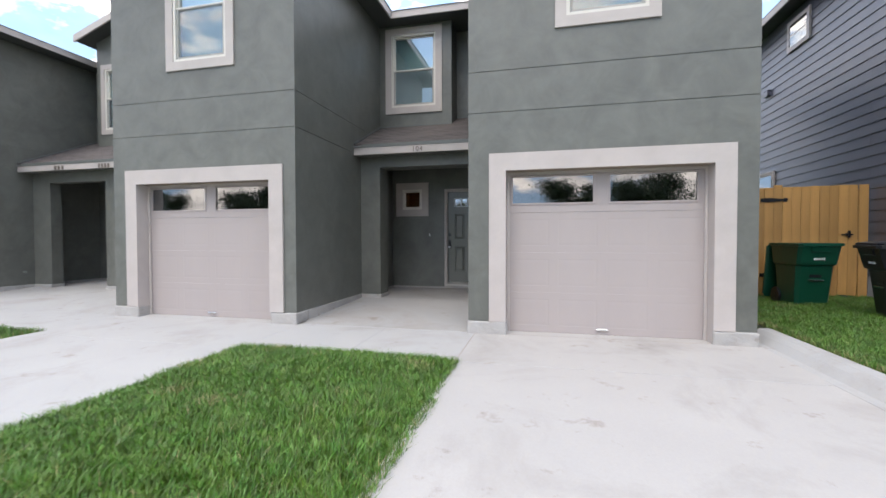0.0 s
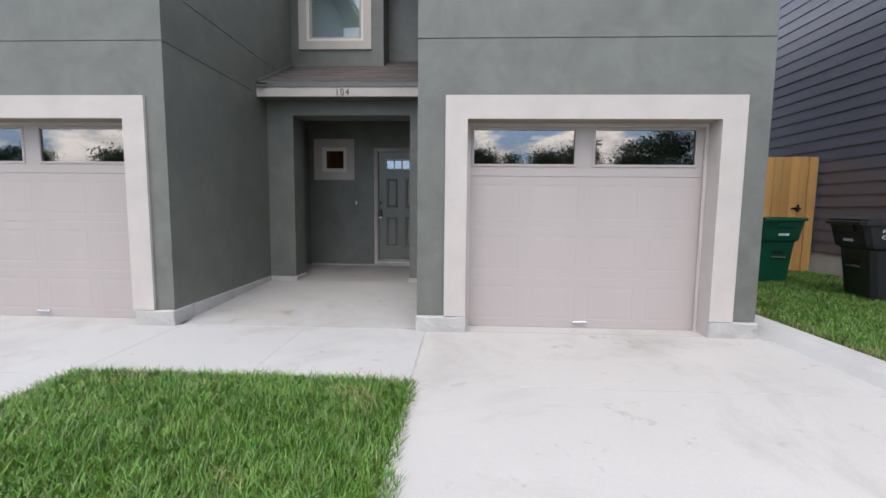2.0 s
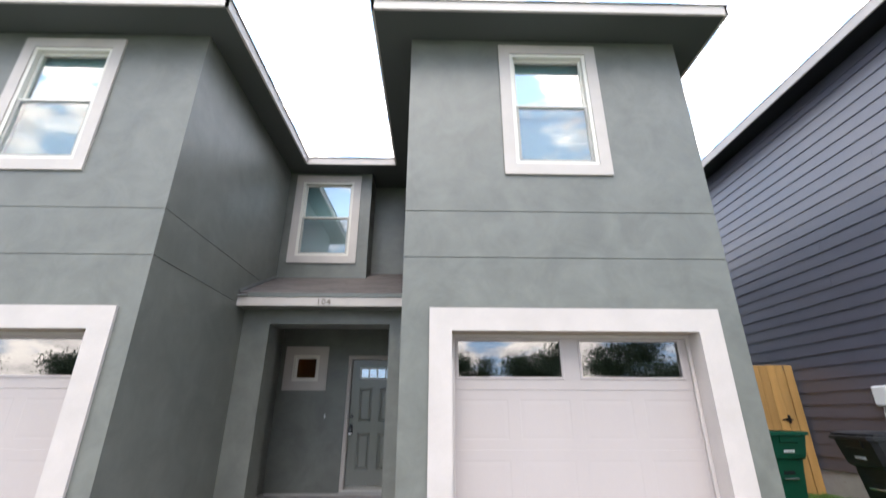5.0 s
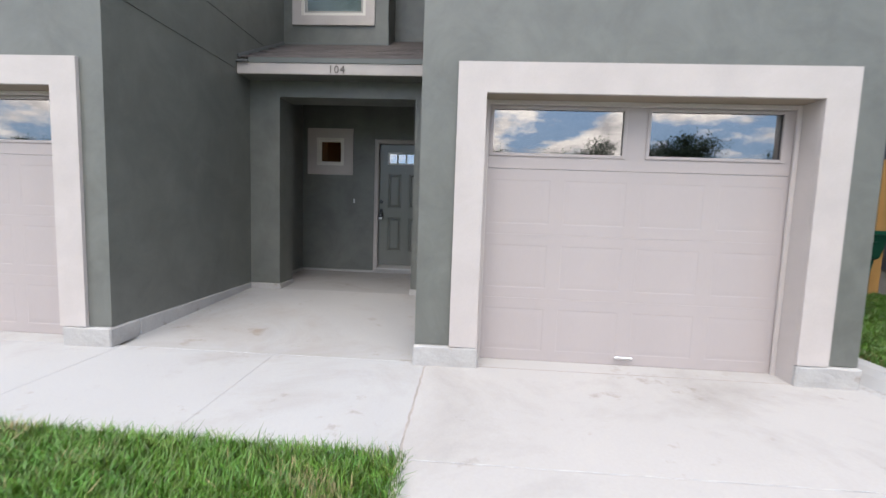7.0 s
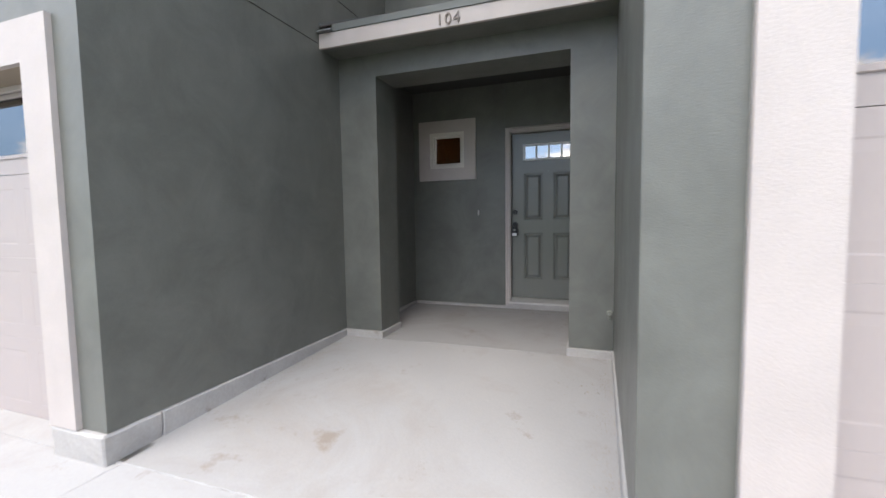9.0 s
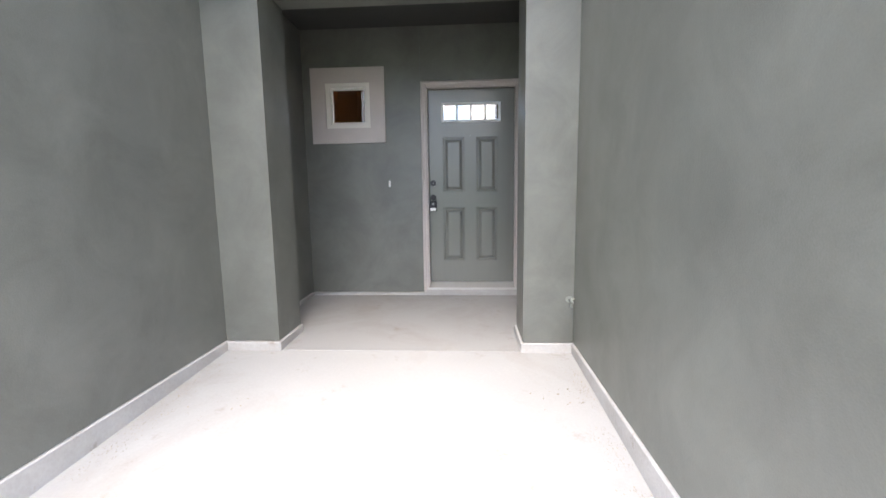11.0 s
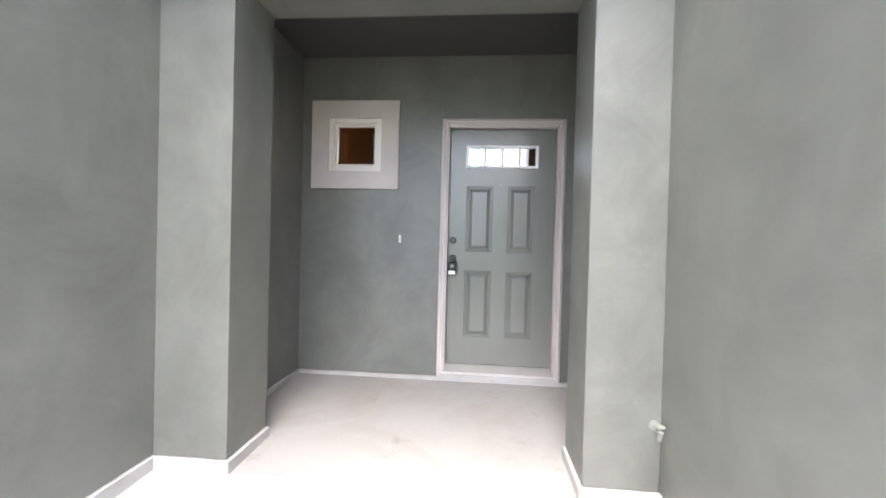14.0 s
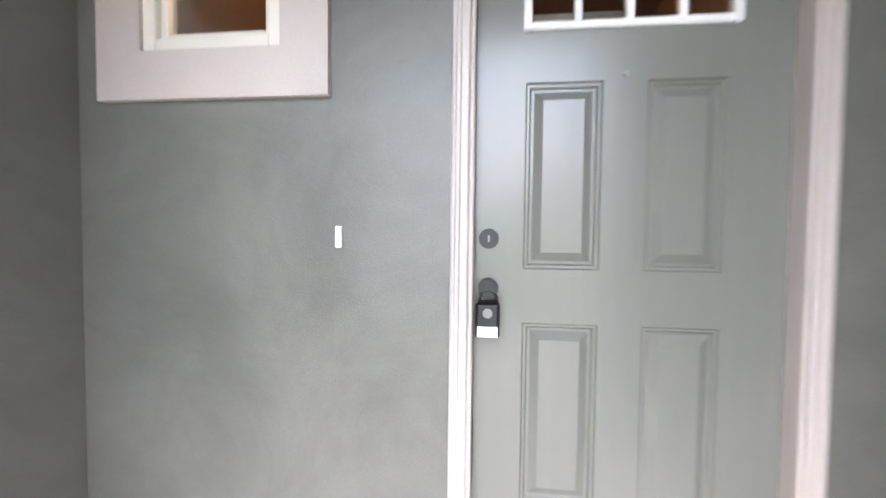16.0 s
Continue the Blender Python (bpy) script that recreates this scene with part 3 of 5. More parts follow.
# porch: back wall with door and small window, piers, lintel, ceiling
DOOR_HOLE = (-1.225, -0.265, -0.02, 2.165)
structure("wall_porch_back", wall_mesh(-2.59, WEST, 0, 2.77, 0.2, [DOOR_HOLE, hole(WIN_PORCH)], m=Matrix.Translation((0, 3.875, 0))), STUCCO,
          "grey-green stucco wall around the front door", "wall")
structure("wall_porch_side", box(-2.588, -2.50, 2.70, 3.873, 0, 2.74), STUCCO, "grey-green stucco side of the porch", "wall")
structure("wall_porch_front", wall_mesh(-2.588, WEST - 0.002, 0, 2.76, 0.41, [(-2.185, -0.395, -0.02, 2.47)], m=Matrix.Translation((0, 2.29, 0))), STUCCO,
          "grey-green stucco porch front with square piers and a beam", "wall")
structure("ceiling", box(-2.588, WEST - 0.002, 2.70, 3.873, 2.745, 2.80), PORCH_CEILING, "porch ceiling with its deep shade put into the colour", "ceiling")

structure("control_joint", box(-1.274, -1.266, 3.8725, 3.8765, 2.207, 2.744, 0.001), FLASHING, "thin vertical control joint in the stucco over the door", "trim")

# upper walls in the recess: a bay with a window and a set-back strip
structure("wall_bay", wall_mesh(-2.588, -0.98, 3.3, TOP, 0.2, [hole(WIN_BAY)], m=Matrix.Translation((0, 3.31, 0))), STUCCO,
          "grey-green stucco bay above the porch roof", "wall")
structure("wall_bay_return", box(-1.18, -0.98, 3.51, 4.1, 3.3, TOP), STUCCO, "grey-green stucco return of the bay", "wall")
structure("wall_recess", box(-0.98, WEST, 3.85, 4.05, 3.3, TOP), STUCCO, "grey-green stucco set-back wall above the porch", "wall")

bm = bmesh.new()
add_box(bm, -2.586, -0.976, 3.301, 3.3085, 3.485, 3.535, 0.001)
add_box(bm, -0.9785, -0.971, 3.3095, 3.848, 3.49, 3.80, 0.001)
add_box(bm, -0.970, -0.044, 3.841, 3.8485, 3.74, 3.79, 0.001)
structure("apron_flashing", bm, FLASHING, "painted apron flashing where the porch roof meets the walls", "flashing")

# far court on the other side: porch with opening, bay and strip
structure("wall_court_1", wall_mesh(-11.168, LWEST - 0.002, 0, 2.77, 0.25, [(-10.62, -8.95, -0.02, 2.44)], m=Matrix.Translation((0, 2.29, 0))), STUCCO,
          "dark grey-green stucco porch front with an opening", "wall")
structure("wall_court_2", box(-11.168, LWEST, 3.88, 4.08, 0, 2.77), STUCCO, "dark stucco porch back wall", "wall")
structure("wall_court_3", box(-11.168, -10.42, 3.85, 4.05, 2.7, TOP), STUCCO, "dark stucco strip beside the bay", "wall")
structure("wall_court_4", wall_mesh(-10.42, LWEST, 2.7, 6.6, 0.2, [(-10.15, -9.18, 3.93, 5.46)], m=Matrix.Translation((0, 3.31, 0))), STUCCO, "stucco bay of the far house", "wall")
structure("wall_court_5", box(-10.42, -10.22, 3.51, 4.1, 2.7, 6.3), STUCCO, "stucco return of the far bay", "wall")
structure("ceiling_far_porch", box(-11.168, LWEST, 2.54, 3.88, 2.72, 2.77), PORCH_CEILING, "ceiling of the far porch with shade put into its colour", "ceiling")

# concrete foundation that shows below the stucco
bm = bmesh.new()
for x0, x1 in ((WEST - 0.012, 0.462), (2.862, EAST + 0.015), (LWEST - 0.015, -5.415), (-3.000, LEAST + 0.012)):
    add_box(bm, x0, x1, -0.034, 0.30, -0.3, -0.004, 0.012)
bmesh.ops.subdivide_edges(bm, edges=[e for e in bm.edges if e.calc_length() > 0.1], cuts=7, use_grid_fill=True)
for v in bm.verts:
    v.co += 0.007 * noise.noise_vector(v.co * 9.0) + 0.003 * noise.noise_vector(v.co * 31.0)
structure("foundation_front", bm, KERB_CONCRETE, "rough grey concrete foundation stub below the stucco", "foundation")
for k, (x0, x1, ya, yb) in enumerate(((WEST - 0.014, WEST + 0.1, 0.30, 2.29), (LEAST - 0.1, LEAST + 0.014, 0.30, 2.29), (-2.62, -2.168, 2.274, 2.715), (-0.412, WEST + 0.1, 2.274, 2.715),
                       (-2.6, -2.486, 2.715, 3.86), (WEST - 0.014, WEST + 0.1, 2.715, 3.86), (-2.486, WEST - 0.014, 3.858, 4.05))):
    structure("foundation_porch_%d" % (k + 1), box(x0, x1, ya, yb, -0.3, -0.004, 0.006), KERB_CONCRETE, "pale concrete foundation edge along the porch walls", "foundation")
bm = bmesh.new()
for x0, x1, ya, yb in ((-11.3, -11.14, -0.4, 2.26), (-11.3, -11.14, 2.56, 3.85), (-11.18, -10.6, 2.26, 2.56), (-8.97, LWEST, 2.26, 2.56), (LWEST - 0.03, LWEST + 0.1, 0.3, 2.26), (-11.2, LWEST, 3.85, 4.0),
                       (EAST - 0.1, EAST + 0.03, 0.30, 11.0)):
    add_box(bm, x0, x1, ya, yb, -0.3, -0.004, 0.006)
structure("foundation_side", bm, KERB_CONCRETE, "concrete foundation edge of the far court", "foundation")

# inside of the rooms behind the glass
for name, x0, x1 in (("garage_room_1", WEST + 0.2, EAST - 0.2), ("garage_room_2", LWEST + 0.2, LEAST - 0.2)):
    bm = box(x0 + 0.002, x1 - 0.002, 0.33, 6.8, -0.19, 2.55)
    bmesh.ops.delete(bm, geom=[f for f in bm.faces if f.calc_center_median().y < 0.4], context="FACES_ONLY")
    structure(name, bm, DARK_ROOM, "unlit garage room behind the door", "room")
for name, x0, x1, y0, z0, z1 in (("upper_room_1", WEST + 0.2, EAST - 0.2, 0.202, 2.9, 5.6), ("upper_room_2", LWEST + 0.2, LEAST - 0.2, 0.202, 2.9, 5.6), ("upper_room_3", -2.55, -1.2, 3.512, 3.32, 5.64)):
    bm = box(x0 + 0.002, x1 - 0.002, y0, y0 + 3.0, z0, z1)
    bmesh.ops.delete(bm, geom=[f for f in bm.faces if f.calc_center_median().y < y0 + 0.01], context="FACES_ONLY")
    structure(name, bm, INNER, "pale painted upstairs room behind the window", "room")
bm = box(-2.57, WEST - 0.01, 4.076, 6.4, 0.02, 2.74)
bmesh.ops.delete(bm, geom=[f for f in bm.faces if f.calc_center_median().y < 4.08], context="FACES_ONLY")
structure("hall", bm, BROWN, "entrance hall with brown stained wood walls", "room")


# ---- setting: roofs and eaves ----
def fascia_run(bm, a, b, z0, z1, thick=0.03):
    """A level board between two plan points, its outer face on their line (to the right of the way from a to b)."""
    d = (Vector(b) - Vector(a)).normalized()
    s = Vector((-d.y, d.x)) * thick
    pts = [Vector(a), Vector(b), Vector(b) + s, Vector(a) + s]
    lo, hi = [bm.verts.new((p.x, p.y, z0)) for p in pts], [bm.verts.new((p.x, p.y, z1)) for p in pts]
    bm.faces.new(lo)
    bm.faces.new(hi)
    for i in range(4):
        j = (i + 1) % 4
        bm.faces.new((lo[i], lo[j], hi[j], hi[i]))


OVER_L, OVER_R, OVER_FRONT, RECESS_EAVE = -2.18, -0.50, -0.45, 2.95
FAR_EAVE = -10.74
bm = bmesh.new()
edge = [(3.765, 11.4), (3.765, OVER_FRONT), (OVER_R, OVER_FRONT), (OVER_R, RECESS_EAVE), (OVER_L, RECESS_EAVE), (OVER_L, OVER_FRONT),
        (-6.31, OVER_FRONT), (-6.31, 2.9)]
for a, b in zip(edge, edge[1:]):
    fascia_run(bm, b, a, TOP, TOP + 0.14)
structure("fascia_1", bm, TRIM, "beige painted eave board", "fascia")
bm = bmesh.new()
far_edge = [(-9.9, 3.55), (FAR_EAVE, 3.55), (FAR_EAVE, -0.85), (-15.0, -0.85)]
for a, b in zip(far_edge, far_edge[1:]):
    fascia_run(bm, b, a, TOP, TOP + 0.14)
structure("fascia_2", bm, TRIM, "beige painted eave board of the far house", "fascia")
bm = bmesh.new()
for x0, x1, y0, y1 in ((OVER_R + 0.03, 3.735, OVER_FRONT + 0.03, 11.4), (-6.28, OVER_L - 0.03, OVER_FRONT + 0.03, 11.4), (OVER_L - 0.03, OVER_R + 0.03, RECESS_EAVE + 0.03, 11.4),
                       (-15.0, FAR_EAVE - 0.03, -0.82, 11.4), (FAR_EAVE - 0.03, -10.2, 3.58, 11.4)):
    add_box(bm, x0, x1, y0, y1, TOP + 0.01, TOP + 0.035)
structure("soffit", bm, SOFFIT, "painted soffit, tone lowered to its dark look under the eaves", "soffit")


def hip_roof(name, x0, x1, y0, y1, z, pitch, label):
    half = (x1 - x0) / 2
    xm, zt = (x0 + x1) / 2, z + half * pitch
    bm = bmesh.new()
    p = [bm.verts.new(c) for c in ((x0, y0, z), (x1, y0, z), (x1, y1, z), (x0, y1, z), (xm, y0 + half, zt), (xm, y1 - half, zt))]
    for f in ((0, 1, 4), (1, 2, 5, 4), (2, 3, 5), (3, 0, 4, 5), (3, 2, 1, 0)):
        bm.faces.new([p[i] for i in f])
    return structure(name, bm, SHINGLE, label, "roof")


hip_roof("roof_1", OVER_R - 0.02, 3.785, OVER_FRONT - 0.02, 11.4, TOP + 0.142, 0.35, "brown asphalt shingle hip roof")
hip_roof("roof_2", -6.33, OVER_L + 0.02, OVER_FRONT - 0.02, 11.4, TOP + 0.142, 0.35, "brown asphalt shingle hip roof")
hip_roof("roof_3", -15.0, FAR_EAVE + 0.02, -0.87, 11.4, TOP + 0.142, 0.35, "brown asphalt shingle hip roof of the far house")
bm = prism([(RECESS_EAVE - 0.02, TOP + 0.142), (11.4, TOP + 0.142), (11.4, TOP + 0.9), (7.2, TOP + 0.9)], "x", OVER_L + 0.025, OVER_R - 0.025)
structure("roof_4", bm, SHINGLE, "brown shingle roof over the recess", "roof")
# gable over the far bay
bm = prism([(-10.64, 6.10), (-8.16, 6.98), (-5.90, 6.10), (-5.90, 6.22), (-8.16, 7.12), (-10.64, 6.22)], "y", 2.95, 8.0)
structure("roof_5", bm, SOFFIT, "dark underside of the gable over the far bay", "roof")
bm = prism([(-10.66, 6.07), (-8.16, 6.96), (-5.90, 6.07), (-5.90, 6.24), (-8.16, 7.13), (-10.66, 6.24)], "y", 2.91, 2.948)
structure("fascia_3", bm, TRIM, "beige painted gable board of the far bay", "fascia")
bm = prism([(-10.2, 5.6), (-5.9, 5.6), (-5.9, 6.2), (-8.16, 6.95), (-10.2, 6.2)], "y", 3.32, 3.5)
structure("wall_gable", bm, STUCCO, "stucco gable of the far bay", "wall")


# ---- porch roofs with shingles ----
SLOPE = math.atan(0.48)


def porch_roof(name, x0, x1, label, back=3.86):
    roof = empty(name, label, "roof", kind="structure")
    ya, za = 1.985, 2.855
    z = lambda y: za + 0.48 * (y - ya)
    part("deck", prism([(ya + 0.08, za - 0.03), (back, z(back) - 0.05), (back, z(back)), (ya, za)], "x", x0, x1), SHINGLE, roof)
    part("fascia", box(x0, x1, 1.975, 2.005, 2.668, 2.800, 0.003), TRIM, roof, "beige painted fascia board")
    part("drip_edge", prism([(1.966, 2.802), (2.06, 2.802), (2.06, 2.895), (1.99, 2.868), (1.966, 2.860)], "x", x0 + 0.15, x1 - 0.15), FLASHING, roof, "grey-green metal drip edge")
    for a, b in ((x0, x0 + 0.15), (x1 - 0.15, x1)):
        part("kick_out_flashing", prism([(1.93, 2.802), (2.08, 2.802), (2.08, 2.90), (1.97, 2.835)], "x", a + 0.001, b - 0.002), METAL_EDGE, roof, "dark bent flashing at the wall")
    part("soffit", box(x0, x1, 2.005, 2.288, 2.676, 2.69), STUCCO, roof)
    for a, b in ((x0 + 0.001, x0 + 0.02), (x1 - 0.02, x1 - 0.001)):
        part("step_flashing", prism([(ya, za + 0.01), (back, z(back) + 0.01), (back, z(back) + 0.055), (ya, za + 0.05)], "x", a, b), METAL_EDGE, roof, "dark step flashing along the wall")
    tab = bmesh.new()
    add_box(tab, 0, 0.30, 0, 0.19, -0.004, 0.004)
    me = bpy.data.meshes.new("shingle")
    tab.to_mesh(me)
    tab.free()
    me.materials.append(SHINGLE)
    rows = int((back - ya) / math.cos(SLOPE) / 0.145)
    for r in range(rows + 1):
        y = ya - 0.012 + r * 0.145 * math.cos(SLOPE)
        n = int((x1 - x0) / 0.305) + 1
        for c in range(n + 1):
            x = x0 + (c - 0.5 * (r % 2)) * 0.305 + 0.004
            if x < x0 - 0.001 or x + 0.30 > x1:
                continue
            ob = new("shingle", me)
            ob.parent = roof
            ob.matrix_world = Matrix.Translation((x, y, z(y) + 0.012 + random.uniform(0, 0.003))) @ pose(0, 0, 0, math.degrees(SLOPE) - 2.2)
    return roof


porch_roof("porch_roof_1", -2.588, WEST - 0.002, "small shed roof of brown shingles over the porch")
porch_roof("porch_roof_2", -11.165, LWEST - 0.002, "small shed roof of brown shingles over the far porch")


def numeral(text, x, y, z, size):
    cu = bpy.data.curves.new("house_number", "FONT")
    cu.body, cu.size, cu.extrude, cu.align_x, cu.space_character = text, size, 0.005, "CENTER", 1.15
    ob = new("house_number", cu)
    cu.materials.append(NUMBER)
    ob.matrix_world = pose(x, y, z, 90, 0, 0)
    return tagged(ob, "bronze house number %s on the porch fascia" % text, "house number")


numeral("104", -1.333, 1.968, 2.686, 0.128)
for x0, x1 in ((-10.02, -9.69), (-8.74, -8.39)):
    sign = empty("house_number", "dark house number bars on the far porch fascia", "house number")
    n = 3 if x0 < -9 else 4
    for i in range(n):
        w = (x1 - x0) / n
        part("digit", box(x0 + i * w, x0 + i * w + w * 0.6, 1.962, 1.974, 2.675, 2.765, 0.003), NUMBER, sign)


# ---- setting: windows, garage doors, front door ----
def frame_ring(x0, x1, z0, z1, wide, y0, y1, bevel=0.003, bottom=None):
    """Four butted bars around an opening, as separate boxes in one mesh."""
    bm = bmesh.new()
    low = wide if bottom is None else bottom
    add_box(bm, x0, x0 + wide, y0, y1, z0, z1, bevel)
    add_box(bm, x1 - wide, x1, y0, y1, z0, z1, bevel)
    add_box(bm, x0 + wide - 0.001, x1 - wide + 0.001, y0 + 0.001, y1, z1 - wide, z1 - 0.001, bevel)
    add_box(bm, x0 + wide - 0.001, x1 - wide + 0.001, y0 + 0.001, y1, z0 + 0.001, z0 + low, bevel)
    return bm


def window(name, win, y, label, sash=True):
    x0, x1, z0, z1, t = win
    top = empty(name, label, "window", kind="structure")
    part("trim", wall_mesh(x0, x1, z0, z1, 0.038, [(x0 + t - 0.012, x1 - t + 0.012, z0 + t - 0.012, z1 - t + 0.012)], m=Matrix.Translation((0, y - 0.026, 0))), TRIM, top, "beige stucco window surround")
    a, b, c, d = x0 + t - 0.014, x1 - t + 0.014, z0 + t - 0.014, z1 - t + 0.014
    part("window_frame", frame_ring(a, b, c, d, 0.045, y - 0.012, y + 0.09), VINYL, top, "cream vinyl window frame")
    a, b, c, d = a + 0.045, b - 0.045, c + 0.045, d - 0.045
    if not sash:
        part("sash", frame_ring(a, b, c, d, 0.022, y + 0.012, y + 0.06), VINYL, top)
        pane = part("pane", box(a + 0.02, b - 0.02, y + 0.035, y + 0.039, c + 0.02, d - 0.02), LITE_GLASS, top)
        pane.visible_shadow = False
        return top
    mid = (c + d) / 2
    part("upper_sash", frame_ring(a, b, mid - 0.005, d, 0.03, y + 0.045, y + 0.08), VINYL, top)
    part("lower_sash", frame_ring(a, b, c, mid + 0.03, 0.034, y + 0.005, y + 0.043), VINYL, top)
    for z_a, z_b, yy in ((mid + 0.02, d - 0.025, y + 0.06), (c + 0.03, mid, y + 0.026)):
        pane = part("pane", box(a + 0.026, b - 0.026, yy, yy + 0.004, z_a, z_b), GLASS, top)
        pane.visible_shadow = False
    part("insect_screen", box(a - 0.002, b + 0.002, y - 0.004, y - 0.002, c - 0.002, mid + 0.01), SCREEN, top, "dark insect screen over the lower sash")
    part("blind", box(a - 0.02, b + 0.02, y + 0.13, y + 0.135, c, d), BLIND, top, "closed pale blind")
    return top


window("window_1", WIN_RIGHT, 0.0, "double-hung upstairs window with beige surround")
window("window_2", WIN_LEFT, 0.0, "double-hung upstairs window of the next house")
window("window_3", WIN_BAY, 3.31, "double-hung window in the bay above the porch")
window("window_4", WIN_PORCH, 3.875, "small square porch window with a wide beige surround", sash=False)
window("window_5", (-10.28, -9.05, 3.80, 5.59, 0.13), 3.31, "double-hung window in the bay of the far house")


def garage_door(name, x_shift, label):
    top = empty(name, label, "garage door", Matrix.Translation((x_shift, 0, 0)), kind="structure")
    x0, x1, zt = 0.432, 2.878, 1.980
    part("trim", wall_mesh(0.235, 3.085, 0.0, 2.180, 0.034, [(0.452, 2.858, -0.01, 1.957)], m=Matrix.Translation((0, -0.032, 0))), TRIM, top, "beige stucco band around the garage opening")
    for a, b in ((x0, x0 + 0.02), (x1 - 0.02, x1)):
        part("jamb", box(a, b, 0.003, 0.228, -0.19, zt - 0.001, 0.002), TRIM, top)
    part("head", box(x0 + 0.02, x1 - 0.02, 0.003, 0.228, zt - 0.023, zt - 0.001, 0.002), HEAD_PAINT, top)
    for a, b in ((x0 + 0.02, x0 + 0.055), (x1 - 0.055, x1 - 0.02)):
        part("door_stop", box(a, b, 0.175, 0.198, -0.185, zt - 0.02, 0.004), TRIM, top)
    part("door_stop", box(x0 + 0.055, x1 - 0.055, 0.175, 0.198, zt - 0.058, zt - 0.023, 0.004), TRIM, top)
    part("weather_seal", box(x0 + 0.02, x1 - 0.02, 0.205, 0.24, -0.182, -0.155, 0.004), BLACK, top)
    left, right, y = x0 + 0.021, x1 - 0.021, 0.205
    levels = [-0.155, 0.370, 0.897, 1.424, 1.934]
    for i in range(3):
        za, zb = levels[i] + 0.0004, levels[i + 1] - 0.0004
        step = (right - left) / 4
        holes = [(left + k * step + 0.055, left + (k + 1) * step - 0.055, za + 0.085, zb - 0.085) for k in range(4)]
        section = part("section", wall_mesh(left, right, za, zb, 0.04, holes, m=Matrix.Translation((0, y, 0))), GARAGE, top, "taupe steel garage door section")
        for h in holes:
            bm = bmesh.new()
            a, b, c, d = h
            ring = []
            for inset, depth in ((0.0, 0.0), (0.008, 0.0012), (0.016, 0.0012), (0.045, 0.0002)):
                ring.append([bm.verts.new((px, y + depth, pz)) for px, pz in ((a + inset, c + inset), (b - inset, c + inset), (b - inset, d - inset), (a + inset, d - inset))])
            for r, s in zip(ring, ring[1:]):
                for k in range(4):
                    bm.faces.new((r[k], r[(k + 1) % 4], s[(k + 1) % 4], s[k]))
            bm.faces.new(ring[-1])
            part("panel", bm, GARAGE, section)
    za, zb = levels[3] + 0.003, levels[4]
    lites = [(0.520, 1.545, 1.545, 1.895), (1.745, 2.745, 1.545, 1.895)]
    section = part("section", wall_mesh(left, right, za, zb, 0.04, lites, m=Matrix.Translation((0, y, 0))), GARAGE, top, "taupe garage door section with two long windows")
    for a, b, c, d in lites:
        part("lite_frame", frame_ring(a - 0.022, b + 0.022, c - 0.022, d + 0.022, 0.026, y - 0.010, y + 0.002), GARAGE, section)
        pane = part("pane", box(a + 0.001, b - 0.001, y + 0.012, y + 0.016, c + 0.001, d - 0.001), GARAGE_GLASS, section, "dark reflective pane")
        pane.visible_shadow = False
    handle = bmesh.new()
    add_box(handle, 1.60, 1.62, y - 0.025, y, -0.105, -0.075, 0.004)
    add_box(handle, 1.70, 1.72, y - 0.025, y, -0.105, -0.075, 0.004)
    add_box(handle, 1.585, 1.735, y - 0.034, y - 0.022, -0.102, -0.078, 0.005)
    part("lift_handle", handle, CHROME, top, "chrome lift handle")
    return top


garage_door("garage_door_1", 0.0, "closed taupe sectional garage door with two long windows")
garage_door("garage_door_2", -5.874, "closed taupe sectional garage door of the next house")


